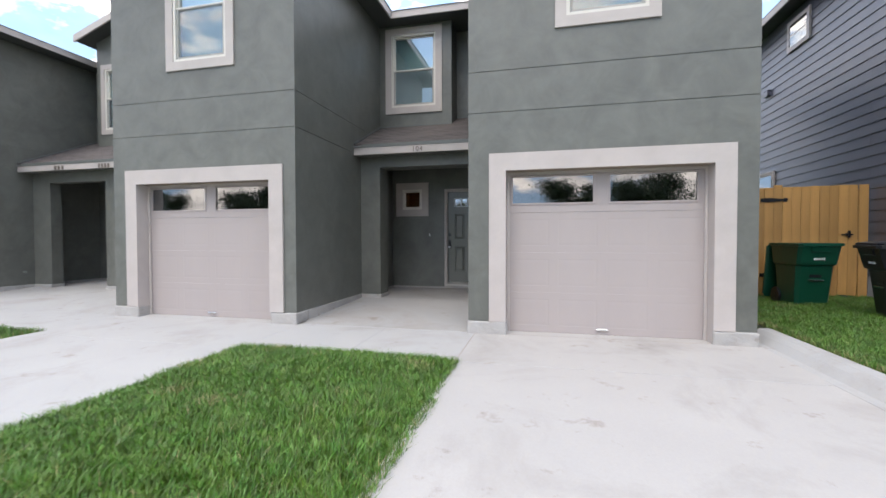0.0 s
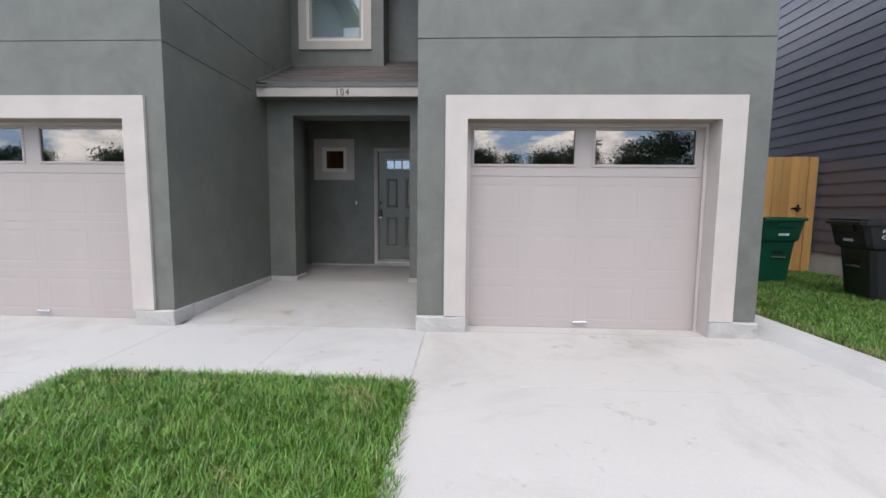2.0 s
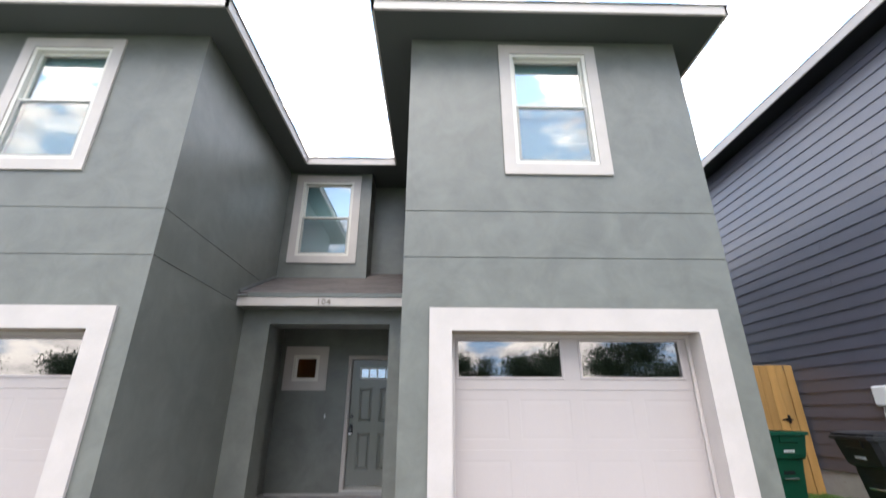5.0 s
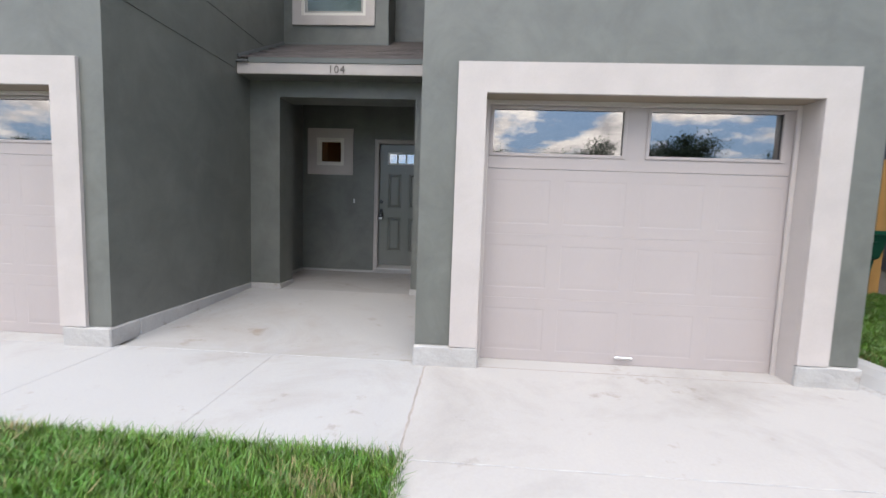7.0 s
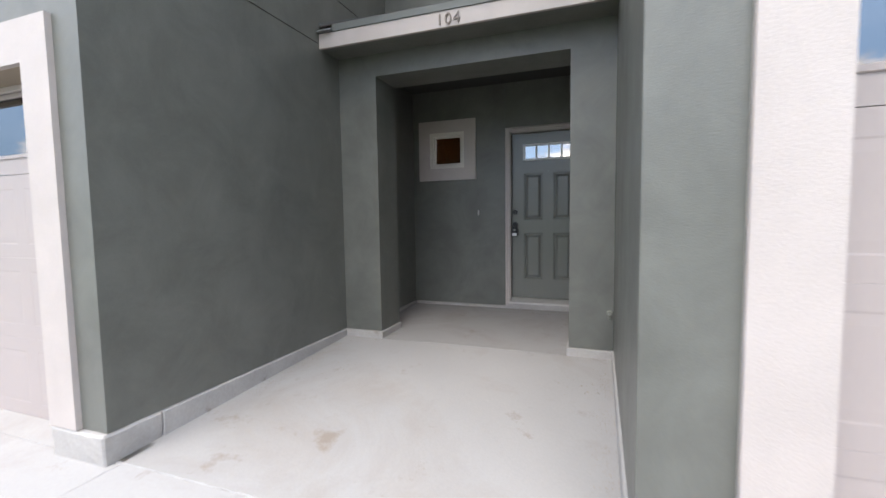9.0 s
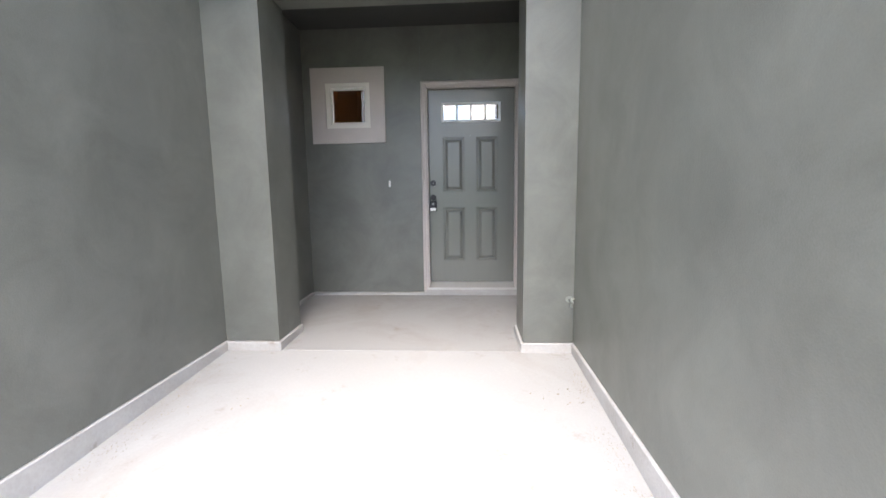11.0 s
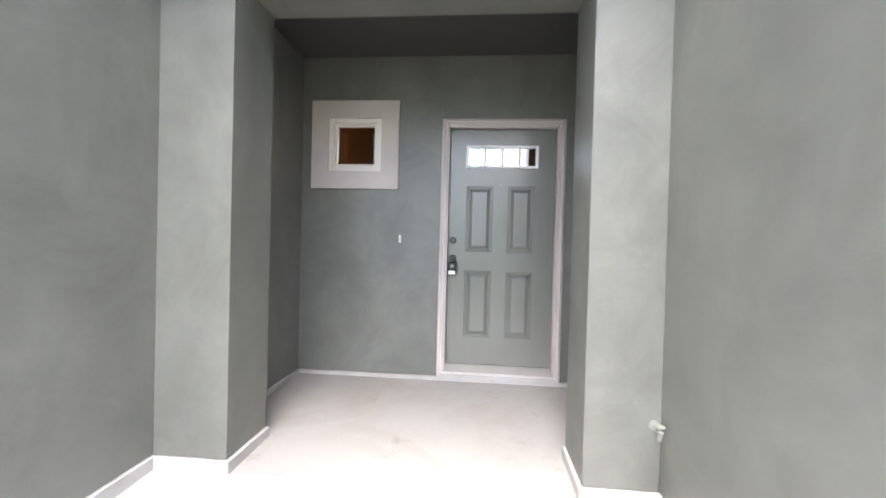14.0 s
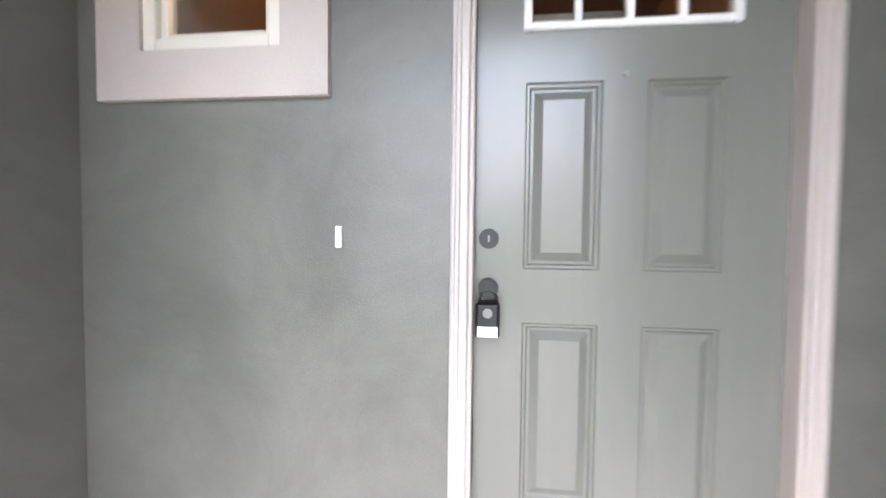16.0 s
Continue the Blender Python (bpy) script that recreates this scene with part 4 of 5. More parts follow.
def front_door(name, y_wall, y):
    top = empty(name, "closed grey-green panelled front door with a glazed strip", "door", kind="structure")
    a, b, zt = -1.265, -0.225, 2.205
    bm = bmesh.new()
    for x0, x1, z0, z1 in ((a, a + 0.055, 0.0, zt), (b - 0.055, b, 0.0, zt), (a + 0.055, b - 0.055, zt - 0.055, zt)):
        add_box(bm, x0, x1, y_wall - 0.024, y_wall + 0.02, z0, z1, 0.006)
    for x0, x1, z0, z1 in ((a + 0.053, a + 0.068, 0.03, zt - 0.053), (b - 0.068, b - 0.053, 0.03, zt - 0.053), (a + 0.068, b - 0.068, zt - 0.068, zt - 0.053)):
        add_box(bm, x0, x1, y_wall - 0.012, y_wall + 0.02, z0, z1, 0.004)
    for x0, x1, z0, z1 in ((a + 0.012, a + 0.030, 0.0, zt - 0.012), (b - 0.030, b - 0.012, 0.0, zt - 0.012), (a + 0.030, b - 0.030, zt - 0.030, zt - 0.012)):
        add_box(bm, x0, x1, y_wall - 0.031, y_wall - 0.02, z0, z1, 0.005)
    part("casing", bm, CASING, top, "beige moulded door casing")
    bm = bmesh.new()
    for x0, x1, z0, z1 in ((-1.224, -1.200, 0.03, 2.163), (-0.290, -0.266, 0.03, 2.163), (-1.200, -0.290, 2.141, 2.163)):
        add_box(bm, x0, x1, y_wall - 0.01, y + 0.06, z0, z1, 0.002)
    part("jamb", bm, CASING, top)
    part("threshold", prism([(y_wall - 0.03, 0.028), (y_wall - 0.03, 0.05), (y - 0.005, 0.092), (y + 0.06, 0.092), (y + 0.06, 0.028)], "x", -1.222, -0.268), ALUMINIUM, top, "worn aluminium threshold")
    part("sill_block", box(-1.262, -0.228, y_wall - 0.028, y_wall + 0.1, -0.01, 0.026, 0.003), KERB_CONCRETE, top)
    panels = [(-1.046, -0.818, 1.078, 1.648), (-0.690, -0.470, 1.078, 1.648), (-1.046, -0.818, 0.336, 0.911), (-0.690, -0.470, 0.336, 0.911)]
    lite = (-1.045, -0.448, 1.812, 1.990)
    slab_part = part("slab", wall_mesh(-1.197, -0.293, 0.097, 2.138, 0.045, [*panels, lite], m=Matrix.Translation((0, y, 0))), DOOR, top, "satin grey-green door leaf with wood grain")
    for p0, p1, p2, p3 in panels:
        bm = bmesh.new()
        ring = []
        for inset, depth in ((0.0, 0.0), (0.005, 0.009), (0.012, 0.009), (0.018, 0.019), (0.026, 0.019), (0.053, 0.001), (0.060, 0.001)):
            ring.append([bm.verts.new((px, y + depth, pz)) for px, pz in ((p0 + inset, p2 + inset), (p1 - inset, p2 + inset), (p1 - inset, p3 - inset), (p0 + inset, p3 - inset))])
        for r, s in zip(ring, ring[1:]):
            for k in range(4):
                bm.faces.new((r[k], r[(k + 1) % 4], s[(k + 1) % 4], s[k]))
        bm.faces.new(ring[-1])
        part("panel", bm, DOOR, slab_part)
    l0, l1, l2, l3 = lite
    part("lite_frame", frame_ring(l0 - 0.011, l1 + 0.011, l2 - 0.011, l3 + 0.011, 0.024, y - 0.014, y + 0.012, 0.005), WHITE, slab_part, "white moulded frame of the door window")
    for k in (1, 2, 3):
        x = l0 + (l1 - l0) * k / 4
        part("glazing_bar", box(x - 0.011, x + 0.011, y - 0.006, y + 0.008, l2 + 0.008, l3 - 0.008, 0.003), WHITE, slab_part)
    for k in range(4):
        x = l0 + (l1 - l0) * k / 4
        pane = part("pane", box(x + 0.004, x + (l1 - l0) / 4 - 0.004, y + 0.012, y + 0.016, l2, l3), LITE_GLASS, slab_part)
        pane.visible_shadow = False
    part("peephole", tube(0.008, 0.01, pose(-0.755, y - 0.003, 1.665, 90), 12), METAL_EDGE, top, "small brass-grey peephole")
    dead = part("deadbolt", tube(0.031, 0.024, pose(-1.152, y - 0.012, 1.172, 90), 24, bevel=0.004), BLACK, top, "black round deadbolt")
    part("keyway", box(-1.1545, -1.1495, y - 0.027, y - 0.023, 1.162, 1.182), METAL_EDGE, dead)
    part("rose", tube(0.032, 0.012, pose(-1.152, y - 0.006, 1.018, 90), 24, bevel=0.003), BLACK, top)
    part("knob", tube(0.026, 0.05, pose(-1.152, y - 0.037, 1.018, 90), 24, 0.030, bevel=0.008), BLACK, top, "black door knob")
    return top


front_door("door_1", 3.875, 3.942)


def lock_box(x, y, z):
    ob = empty("lock_box", "black key lock box with white label on the knob", "lock box")
    bm = bmesh.new()
    for k in range(9):
        a0, a1 = math.pi * k / 9, math.pi * (k + 1) / 9
        p, q = Vector((math.cos(a0) * 0.026, 0, math.sin(a0) * 0.03)), Vector((math.cos(a1) * 0.026, 0, math.sin(a1) * 0.03))
        mid, d = (p + q) / 2, (q - p)
        bmesh.ops.create_cone(bm, cap_ends=True, segments=8, radius1=0.005, radius2=0.005, depth=d.length * 1.15,
                              matrix=Matrix.Translation(Vector((x, y, z + 0.055)) + mid) @ d.to_track_quat("Z", "Y").to_matrix().to_4x4())
    part("shackle", bm, BLACK, ob, smooth=True)
    part("body", box(x - 0.036, x + 0.036, y - 0.024, y + 0.018, z - 0.055, z + 0.055, 0.009), BLACK, ob)
    part("dial", tube(0.014, 0.006, pose(x, y - 0.027, z + 0.022, 90), 16), METAL_EDGE, ob)
    part("label", box(x - 0.030, x + 0.030, y - 0.0265, y - 0.023, z - 0.05, z - 0.018, 0.001), WHITE, ob, "white printed label")
    return ob


lock_box(-1.152, 3.884, 0.93)

bell = empty("doorbell", "small white doorbell button on the stucco wall", "doorbell")
part("plate", box(-1.622, -1.601, 3.862, 3.876, 1.138, 1.206, 0.004), WHITE, bell)
part("button", tube(0.0065, 0.006, pose(-1.6115, 3.861, 1.172, 90), 14), VINYL, bell)


def hose_tap(x, y, z, turn):
    ob = empty("hose_tap", "small painted hose tap low on the stucco wall", "tap", pose(x, y, z, 0, 0, turn))
    part("flange", tube(0.024, 0.008, pose(0, -0.004, 0, 90), 20), TAP_PAINT, ob)
    part("pipe", tube(0.012, 0.07, pose(0, -0.04, 0, 90), 14), TAP_PAINT, ob)
    part("spout", tube(0.011, 0.05, pose(0, -0.075, -0.018, 25), 14), TAP_PAINT, ob)
    part("handle", tube(0.022, 0.008, pose(0, -0.07, 0.022, 0), 8), TAP_PAINT, ob)
    return ob


hose_tap(-0.075, 2.288, 0.315, 0)
hose_tap(-11.168, 2.06, 0.31, 90)


def outlet(x, y, z, turn):
    ob = empty("outdoor_outlet", "weatherproof electrical outlet under a clear plastic cover", "outlet", pose(x, y, z, 0, 0, turn) @ Matrix.Scale(1.2, 4))
    part("plate", box(-0.045, 0.045, -0.008, 0, -0.07, 0.07, 0.003), STUCCO, ob)
    part("socket", box(-0.02, 0.02, -0.014, -0.008, -0.045, 0.045, 0.003), WHITE, ob)
    bm = box(-0.042, 0.042, -0.065, -0.009, -0.066, 0.066, 0.014)
    part("cover", bm, CLEAR, ob, "clear plastic bubble cover")
    return ob


outlet(WEST - 0.001, 3.50, 0.405, -90)
outlet(-10.72, 3.879, 0.36, 0)



def mud_edge(name, x, width, y0, y1, count, label, seed):
    """Dried mud crumbs and smears swept along the foot of a wall."""
    rng = random.Random(seed)
    bm = bmesh.new()
    for _ in range(count):
        py = rng.uniform(y0, y1)
        if noise.noise(Vector((x * 3, py * 3.0, seed))) < -0.12:
            continue
        px = x + rng.choice((-1, 1)) * width * rng.random() ** 1.6
        size, a0, z = 0.0012 + 0.0045 * rng.random() ** 3, rng.uniform(0, 6.3), floor_z(py) + 0.0022
        rim = []
        for k in range(6):
            a, r = a0 + k * math.pi / 3, size * rng.uniform(0.5, 1.2)
            rim.append(bm.verts.new((px + math.cos(a) * r * 0.7, py + math.sin(a) * r * 1.5, z)))
        top = bm.verts.new((px, py, z + 0.0015))
        for k in range(6):
            bm.faces.new((rim[k], rim[(k + 1) % 6], top))
    return tagged(mesh_object(name, bm, DRIED_MUD), label, "dirt", kind="stuff")


mud_edge("dried_mud", -0.11, 0.08, 0.15, 2.25, 1100, "pale brown dried mud along the walkway edge", 5)
mud_edge("dried_mud", -2.49, 0.08, 0.4, 2.25, 800, "pale brown dried mud smears below the stucco wall", 6)
mud_edge("dried_mud", -0.20, 0.10, 2.4, 3.8, 220, "brown dirt crumbs at the porch wall", 7)


def debris(name, x, y, count, spread, label, seed):
    """A scatter of dry leaf bits on the floor, each a small bent flake."""
    rng = random.Random(seed)
    bm = bmesh.new()
    for _ in range(count):
        px, py, a, s = x + rng.gauss(0, spread), y + rng.gauss(0, spread * 0.5), rng.uniform(0, 6.3), rng.uniform(0.003, 0.010)
        py = min(py, 3.845)
        z = floor_z(py) + 0.003
        c, d = math.cos(a) * s, math.sin(a) * s
        bm.faces.new([bm.verts.new(p) for p in ((px - c, py - d, z), (px + d * 0.4, py - c * 0.4, z + 0.004), (px + c, py + d, z + 0.002), (px - d * 0.4, py + c * 0.4, z + 0.005))])
    return tagged(mesh_object(name, bm, DRY_LEAF), label, "debris", kind="stuff")


debris("debris", -0.66, 3.76, 16, 0.07, "dry leaf bits before the threshold", 3)
debris("debris", -0.20, 3.66, 22, 0.07, "dry leaf bits in the porch corner", 4)
debris("debris", -0.22, 1.7, 26, 0.12, "small dirt crumbs along the wall", 5)
debris("debris", -2.3, 1.5, 14, 0.16, "small dirt crumbs along the wall", 6)

# hall lamp inside, itself unseen, assumed from the warm glow in the small panes
lamp = empty("ceiling_light", "assumed warm globe light on the entrance hall ceiling", "ceiling light")
part("base", tube(0.07, 0.03, pose(-1.5, 5.0, 2.722), 20), WHITE, lamp)
glow = bpy.data.materials.new("warm_bulb")
glow.use_nodes = True
glow.node_tree.nodes["Principled BSDF"].inputs["Emission Color"].default_value = (1.0, 0.72, 0.42, 1)
glow.node_tree.nodes["Principled BSDF"].inputs["Emission Strength"].default_value = 9.0
bm = bmesh.new()
bmesh.ops.create_uvsphere(bm, u_segments=16, v_segments=10, radius=0.075, matrix=Matrix.Translation((-1.5, 5.0, 2.65)))
part("globe", bm, glow, lamp, "glowing frosted globe", smooth=True)


# ---- side yard: neighbour, fence, bins ----
NX = 6.36
house = empty("house", "two-storey neighbour with dark blue-grey lap siding", "house")
part("wall", box(NX + 0.03, NX + 8.0, -1.6, 14.0, 0.40, 6.25), SIDING, house)
part("foundation", box(NX + 0.02, NX + 7.98, -1.58, 13.98, -0.5, 0.425, 0.01), KERB_CONCRETE, house, "rough grey concrete foundation")
part("soffit", box(NX - 0.36, NX + 0.04, -2.0, 14.3, 6.16, 6.19), BLACK, house, "dark soffit")
part("fascia", box(NX - 0.39, NX - 0.36, -2.0, 14.3, 6.14, 6.30, 0.003), TRIM, house, "pale fascia board")
part("roof", prism([(NX - 0.40, 6.30), (NX + 4.0, 8.3), (NX + 8.4, 6.30)], "y", -2.0, 14.3), SHINGLE, house)


def side_window(y0, y1, z0, z1):
    # Solid dark block in place of an unlit room behind the panes.
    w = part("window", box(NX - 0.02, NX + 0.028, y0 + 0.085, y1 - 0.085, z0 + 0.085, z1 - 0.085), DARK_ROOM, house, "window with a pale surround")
    bm = frame_ring(y0, y1, z0, z1, 0.10, NX - 0.035, NX + 0.025)
    bmesh.ops.transform(bm, matrix=Matrix(((0, 1, 0, 0), (1, 0, 0, 0), (0, 0, 1, 0), (0, 0, 0, 1))), verts=bm.verts)
    part("frame", bm, TRIM, w)
    mid = (z0 + z1) / 2
    part("upper_sash", box(NX - 0.03, NX - 0.021, y0 + 0.10, y1 - 0.10, mid - 0.015, mid + 0.015), VINYL, w)
    for a, b in ((z0 + 0.10, mid - 0.015), (mid + 0.015, z1 - 0.10)):
        part("pane", box(NX - 0.028, NX - 0.024, y0 + 0.10, y1 - 0.10, a, b), GLASS, w).visible_shadow = False


side_window(5.05, 5.90, 5.29, 5.98)
side_window(6.42, 7.3, 1.4, 2.72)
part("vent", box(NX - 0.07, NX + 0.02, 6.68, 6.88, 4.60, 4.76, 0.01), SIDING, house, "small hooded wall vent")

LAP = 0.187
me_boards = {}
for k in range(31):
    z = 0.43 + k * LAP
    cuts = [-1.6]
    while cuts[-1] < 14.0:
        cuts.append(min(cuts[-1] + 3.66 if len(cuts) > 1 else -1.6 + 1.22 * (1 + k % 3), 14.0))
    for a, b in zip(cuts, cuts[1:]):
        key = round(b - a, 3)
        if key not in me_boards:
            bm = prism([(-0.020, 0.0), (-0.002, LAP + 0.02), (0.006, LAP + 0.02), (-0.004, 0.0)], "y", 0.0012, b - a - 0.0012)
            bmesh.ops.recalc_face_normals(bm, faces=bm.faces)
            me = bpy.data.meshes.new("board")
            bm.to_mesh(me)
            bm.free()
            me.materials.append(SIDING)
            me_boards[key] = me
        ob = new("board", me_boards[key])
        ob.parent = house
        ob.matrix_world = Matrix.Translation((NX + 0.02, a, min(z, 6.16 - LAP)))


def meter_box(x, y, z):
    ob = empty("utility_box", "pale grey utility box with a conduit on the siding", "utility box")
    part("case", box(x - 0.09, x, y - 0.11, y + 0.11, z - 0.13, z + 0.13, 0.015), WHITE, ob)
    part("lid", box(x - 0.10, x - 0.088, y - 0.10, y + 0.10, z - 0.115, z + 0.12, 0.006), WHITE, ob)
    part("conduit", tube(0.02, 0.95, pose(x - 0.04, y - 0.04, z - 0.55), 14), WHITE, ob, "white conduit pipe")
    cu = bpy.data.curves.new("cable", "CURVE")
    cu.dimensions, cu.bevel_depth = "3D", 0.008
    sp = cu.splines.new("BEZIER")
    sp.bezier_points.add(2)
    for p, c in zip(sp.bezier_points, ((x - 0.04, y + 0.05, z - 0.12), (x - 0.05, y + 0.06, z - 0.28), (x - 0.04, y + 0.01, z - 0.42))):
        p.co, p.handle_left_type, p.handle_right_type = c, "AUTO", "AUTO"
    cable = new("cable", cu)
    cu.materials.append(WHITE)
    cable.parent = ob
    return ob


meter_box(NX - 0.002, 1.80, 1.45)


def fence(y):
    ob = empty("fence", "new cedar picket fence and gate with black hardware", "fence")
    x, board_meshes = EAST + 0.04, []
    for k in range(3):
        w = 0.138
        bm = box(0, w, 0, 0.019, 0.0, 1.90 + 0.012 * k, 0.004)
        me = bpy.data.meshes.new("picket")
        bm.to_mesh(me)
        bm.free()
        me.materials.append(CEDAR)
        board_meshes.append(me)
    k = 0
    while x < 6.30:
        p = new("picket", board_meshes[(k * 7) % 3])
        p.parent = ob
        p.matrix_world = Matrix.Translation((x, y + (0.003 if k % 2 else 0.0), 0.062 + 0.006 * ((k * 5) % 7)))
        x += 0.1405 if not 6.0 < x < 6.1 else 0.155
        k += 1
    for z in (0.35, 1.0, 1.7):
        part("rail", box(EAST + 0.04, 6.3, y + 0.022, y + 0.06, z - 0.045, z + 0.045, 0.004), CEDAR, ob)
    for x in (EAST + 0.09, 4.75, 6.25):
        part("post", box(x - 0.045, x + 0.045, y + 0.06, y + 0.15, 0.0, 1.92, 0.005), CEDAR, ob)
    for z in (1.76, 0.42):
        bm = prism([(4.70, z - 0.03), (4.83, z - 0.04), (5.06, z - 0.018), (5.10, z), (5.06, z + 0.018), (4.83, z + 0.04), (4.70, z + 0.03)], "y", y - 0.010, y - 0.002)
        for cx, r in ((4.90, 0.034), (5.085, 0.045)):
            ring = [bm.verts.new((cx + r * math.cos(q * math.pi / 3), y - 0.012, z + 0.8 * r * math.sin(q * math.pi / 3))) for q in range(6)]
            back = [bm.verts.new((v.co.x, y - 0.002, v.co.z)) for v in ring]
            bm.faces.new(ring)
            for q in range(6):
                bm.faces.new((ring[q], ring[(q + 1) % 6], back[(q + 1) % 6], back[q]))
        part("hinge", bm, BLACK, ob, "black strap hinge")
    bm = bmesh.new()
    add_box(bm, 5.93, 6.10, y - 0.016, y - 0.002, 1.13, 1.155, 0.003)
    add_box(bm, 6.02, 6.055, y - 0.03, y - 0.002, 1.09, 1.21, 0.005)
    add_box(bm, 5.98, 6.01, y - 0.05, y - 0.01, 1.12, 1.165, 0.005)
    part("latch", bm, BLACK, ob, "black gate latch")
    return ob


fence(3.215)


def wheeled_bin(m, mat, label, words=False, open_lid=False):
    """A two-wheeled bin: tapering body with a deep upper band, open lid rim, grab slot, wheels and handle. Its front faces -y."""
    ob = empty("wheeled_bin", label, "bin", m, group="wheeled bins")

    def loft(levels, bevel=0.045):
        bm = bmesh.new()
        rings = []
        for z, hw, y0, y1 in levels:
            c = bevel
            pts = [(-hw + c, y0), (hw - c, y0), (hw, y0 + c), (hw, y1 - c), (hw - c, y1), (-hw + c, y1), (-hw, y1 - c), (-hw, y0 + c)]
            rings.append([bm.verts.new((px, py, z)) for px, py in pts])
        for r, s in zip(rings, rings[1:]):
            for k in range(8):
                bm.faces.new((r[k], r[(k + 1) % 8], s[(k + 1) % 8], s[k]))
        bm.faces.new(rings[0])
        bm.faces.new(rings[-1])
        return bm

    outer = [(0.0, 0.25, -0.22, 0.22), (0.02, 0.268, -0.24, 0.24), (0.60, 0.295, -0.315, 0.30), (0.62, 0.315, -0.355, 0.32), (0.66, 0.32, -0.37, 0.33), (0.90, 0.335, -0.43, 0.36)]
    hollow = [(0.926, 0.335, -0.43, 0.36), (0.926, 0.318, -0.41, 0.342), (0.62, 0.29, -0.33, 0.30), (0.06, 0.245, -0.22, 0.22)]
    part("body", loft(outer + (hollow if open_lid else [])), mat, ob)
    lip = loft([(0.885, 0.338, -0.445, 0.38), (0.89, 0.352, -0.465, 0.39), (0.925, 0.352, -0.465, 0.39), (0.930, 0.346, -0.458, 0.385)])
    if open_lid:
        bmesh.ops.delete(lip, geom=[f for f in lip.faces if len(f.verts) == 8], context="FACES_ONLY")
    part("rim", lip, mat, ob)
    part("front_lip", prism([(-0.405, 0.80), (-0.428, 0.812), (-0.442, 0.888), (-0.410, 0.888)], "x", -0.15, 0.15), mat, ob)
    shell = loft([(0.931, 0.335, -0.44, 0.40), (0.955, 0.335, -0.45, 0.41), (0.975, 0.30, -0.36, 0.36), (0.98, 0.25, -0.30, 0.30)])
    if open_lid:
        bmesh.ops.transform(shell, matrix=Matrix.Translation((0, 0.45, 0.93)) @ Matrix.Rotation(radians(-262), 4, "X") @ Matrix.Translation((0, -0.42, -0.93)), verts=shell.verts)
    part("lid", shell, mat, ob, "lid swung open behind the bin" if open_lid else "closed moulded lid")
    part("grab_slot", box(-0.10, 0.10, -0.302, -0.26, 0.43, 0.50, 0.01), BIN_DARK, ob)
    part("grab_bar", tube(0.011, 0.24, pose(0, -0.305, 0.39, 0, 90), 12), CHROME, ob, "metal lift bar")
    sn = bmesh.new()
    for k in range(5):
        add_box(sn, -0.085 + k * 0.036, -0.060 + k * 0.036, -0.385, -0.372, 0.69, 0.722, 0.0)
    part("serial_number", sn, LABEL, ob, "white stamped number")
    for s in (-1, 1):
        wheel = part("wheel", tube(0.125, 0.05, pose(s * 0.285, 0.245, 0.125, 0, 90), 24, bevel=0.012), BIN_DARK, ob)
        part("hub", tube(0.05, 0.055, pose(s * 0.287, 0.245, 0.125, 0, 90), 16), BIN_DARK, wheel)
    part("handle", tube(0.016, 0.50, pose(0, 0.44, 0.90, 0, 90), 14), mat, ob)
    for s in (-1, 1):
        part("handle_arm", box(s * 0.25 - 0.015, s * 0.25 + 0.015, 0.36, 0.45, 0.875, 0.92, 0.005), mat, ob)
    if words:
        for line, z, size in (("Property of", 0.80, 0.060), ("City of", 0.735, 0.060)):
            cu = bpy.data.curves.new("lettering", "FONT")
            cu.body, cu.size, cu.extrude = line, size, 0.001
            cu.materials.append(LABEL)
            t = new("lettering", cu)
            t.parent = ob
            t.matrix_local = pose(0.3235 + (z - 0.66) * 0.0625, -0.26, z, 93.6, 0, 90)
    return ob


wheeled_bin(pose(4.93, 2.34, 0.02, 0, 0, 5) @ Matrix.Diagonal((0.88, 0.95, 1.06, 1)), BIN_GREEN, "open dark green plastic wheeled bin on the grass by the fence", open_lid=True)
wheeled_bin(pose(5.42, 0.98, 0.060, 0, 0, -101), BIN_DARK, "charcoal plastic wheeled bin on the grass by the siding", words=True)


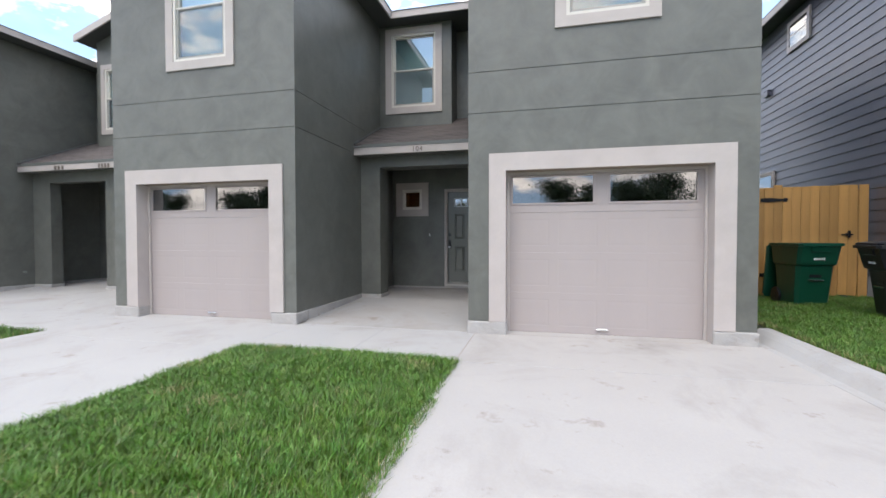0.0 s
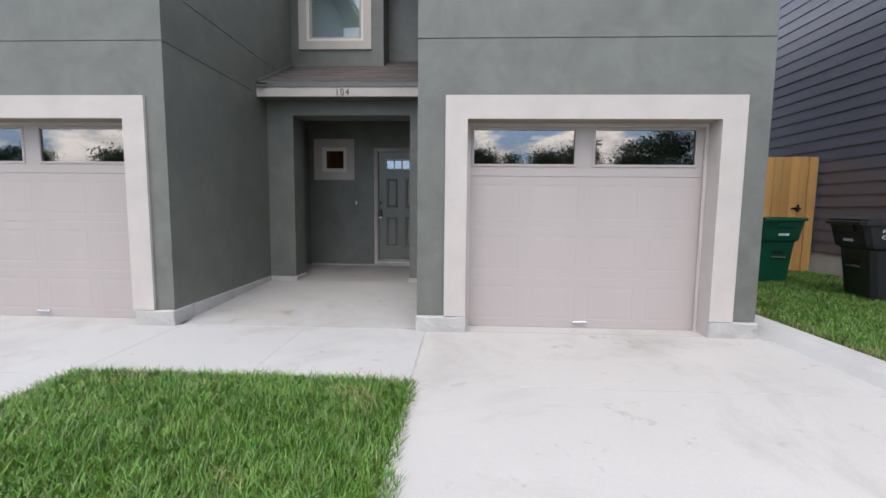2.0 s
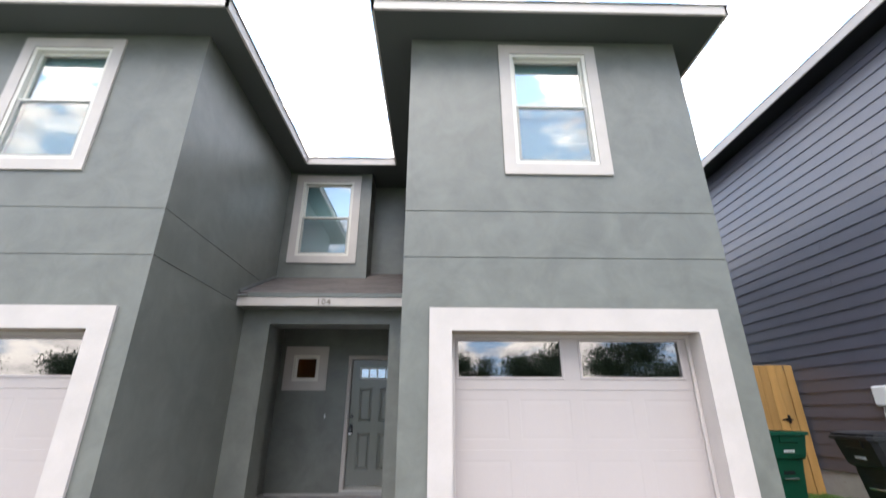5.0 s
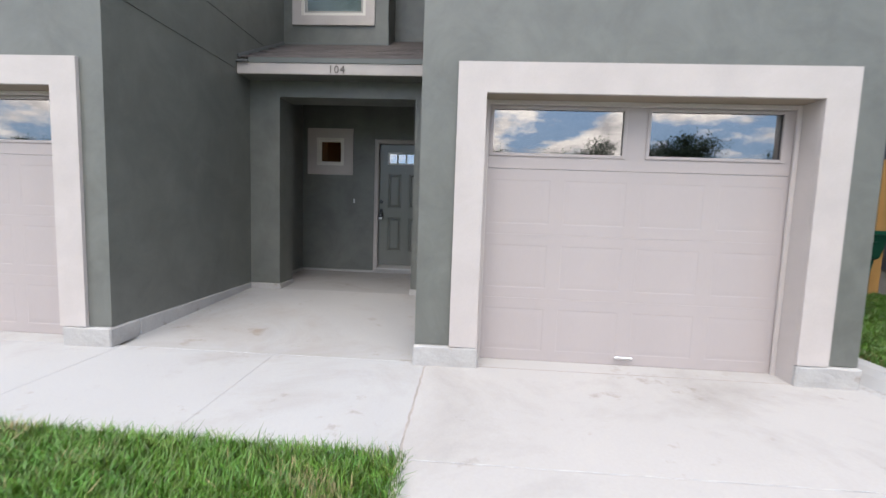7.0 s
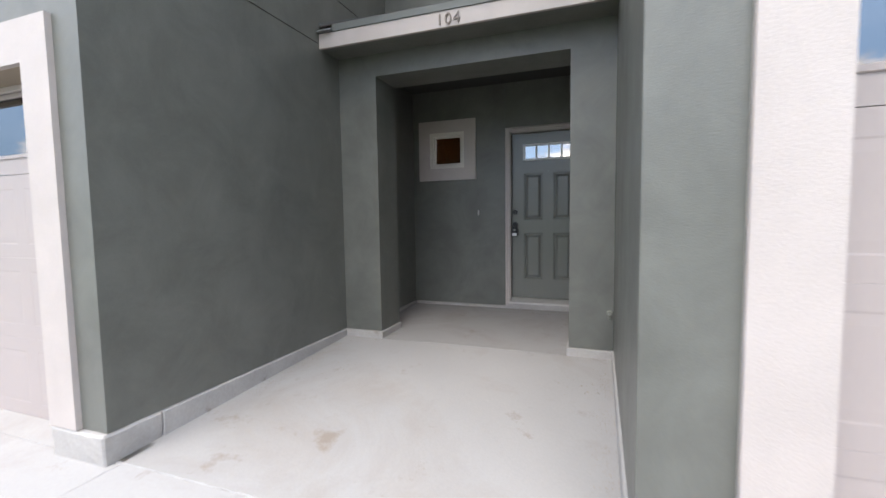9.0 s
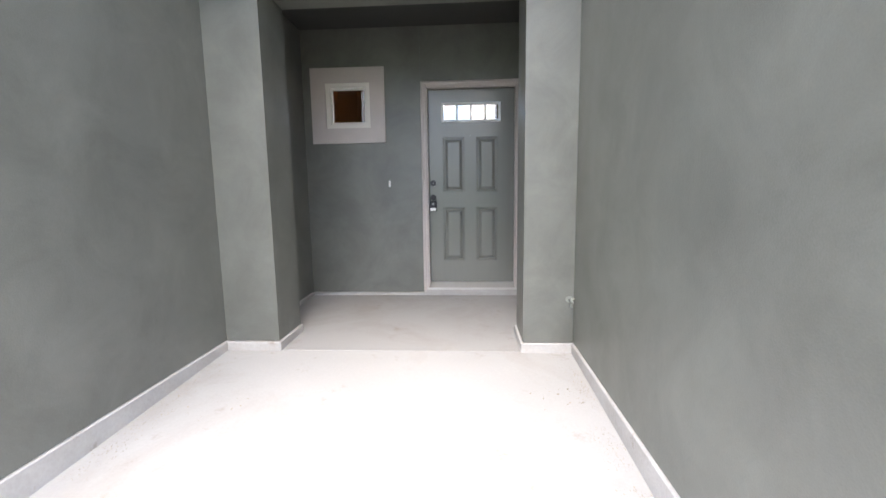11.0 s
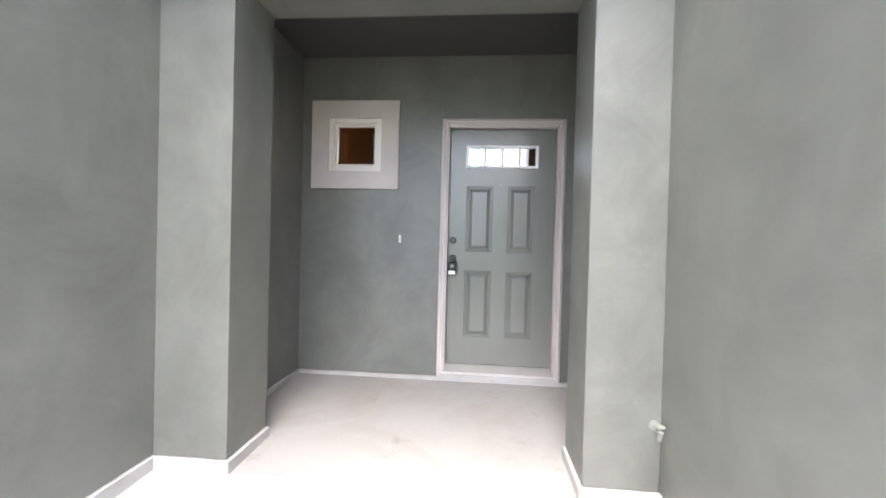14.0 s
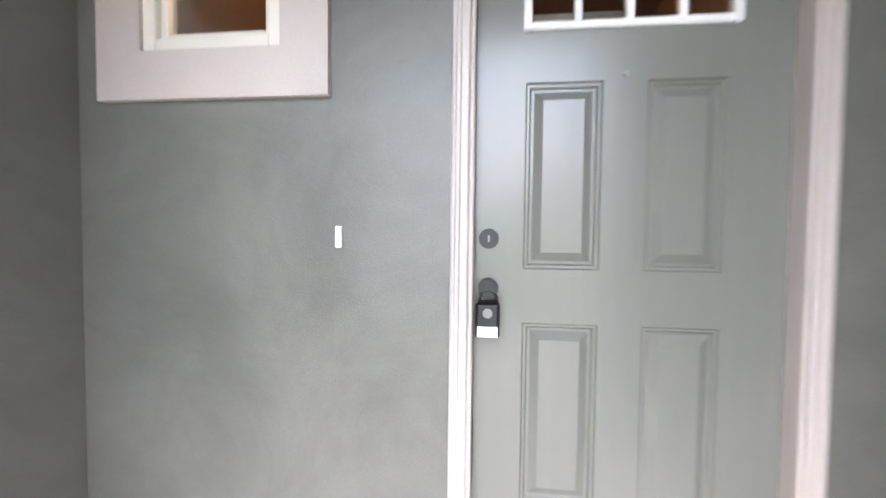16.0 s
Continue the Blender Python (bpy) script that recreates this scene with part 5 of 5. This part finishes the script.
# ---- across the street: trees and a house that the panes mirror ----
def tree(m, seed, label):
    rng = random.Random(seed)
    ob = empty("tree", label, "tree", m, group="trees across the street")
    bm = bmesh.new()

    def limb(a, b, ra, rb):
        d = b - a
        bmesh.ops.create_cone(bm, cap_ends=True, segments=8, radius1=ra, radius2=rb, depth=d.length,
                              matrix=Matrix.Translation((a + b) / 2) @ d.to_track_quat("Z", "Y").to_matrix().to_4x4())

    tips = []
    top = Vector((0.15, 0.1, 2.6))
    limb(Vector((0, 0, -0.2)), top, 0.26, 0.17)
    for k in range(9):
        a = k * 2.4 + rng.uniform(-0.4, 0.4)
        end = top + Vector((math.cos(a) * rng.uniform(1.0, 2.6), math.sin(a) * rng.uniform(1.0, 2.6), rng.uniform(0.8, 4.2)))
        limb(top - Vector((0, 0, rng.uniform(0, 0.6))), end, 0.10, 0.03)
        tips.append(end)
        for _ in range(2):
            e2 = end + Vector((rng.uniform(-1.2, 1.2), rng.uniform(-1.2, 1.2), rng.uniform(0.0, 1.2)))
            limb(end, e2, 0.03, 0.012)
            tips.append(e2)
    part("trunk", bm, BARK, ob)
    nrg = np.random.default_rng(seed)
    pts = []
    for t in tips:
        pts.append(np.array(t) + nrg.normal(0, 1, (900, 3)) * np.array((0.62, 0.62, 0.42)) * rng.uniform(0.7, 1.25))
    c = np.concatenate(pts)
    n = len(c)
    u, w = nrg.normal(0, 1, (n, 3)), nrg.normal(0, 1, (n, 3))
    u /= np.linalg.norm(u, axis=1)[:, None]
    w -= (w * u).sum(1)[:, None] * u
    w /= np.linalg.norm(w, axis=1)[:, None]
    s = nrg.uniform(0.055, 0.125, n)[:, None]
    v = np.stack((c - u * s, c - w * s * 0.5, c + u * s, c + w * s * 0.5), 1).reshape(-1, 3)
    me = bpy.data.meshes.new("crown")
    me.from_pydata(v.tolist(), [], (np.arange(n)[:, None] * 4 + np.arange(4)).tolist())
    me.materials.append(LEAF)
    crown = new("crown", me)
    crown.parent = ob
    return ob


first = tree(pose(17.0, -36, -0.4), 5, "leafy tree across the street")
second = tree(pose(9.9, -36, -0.4, 0, 0, 80) , 6, "broad leafy tree across the street")
for x, y, turn, size, src in ((3.6, -36, 140, 0.82, first), (1.0, -38, 30, 0.62, second), (22.0, -36, 200, 0.8, second), (-30.5, -36, 60, 1.0, second), (-45.5, -37, 310, 0.85, first),
                              (-14, -52, 10, 0.85, first), (31, -45, 100, 1.1, second), (-52, -38, 250, 1.0, second), (44, -40, 20, 1.15, first)):
    copy_thing(src, pose(x, y, -0.4, 0, 0, turn) @ Matrix.Scale(size, 4))
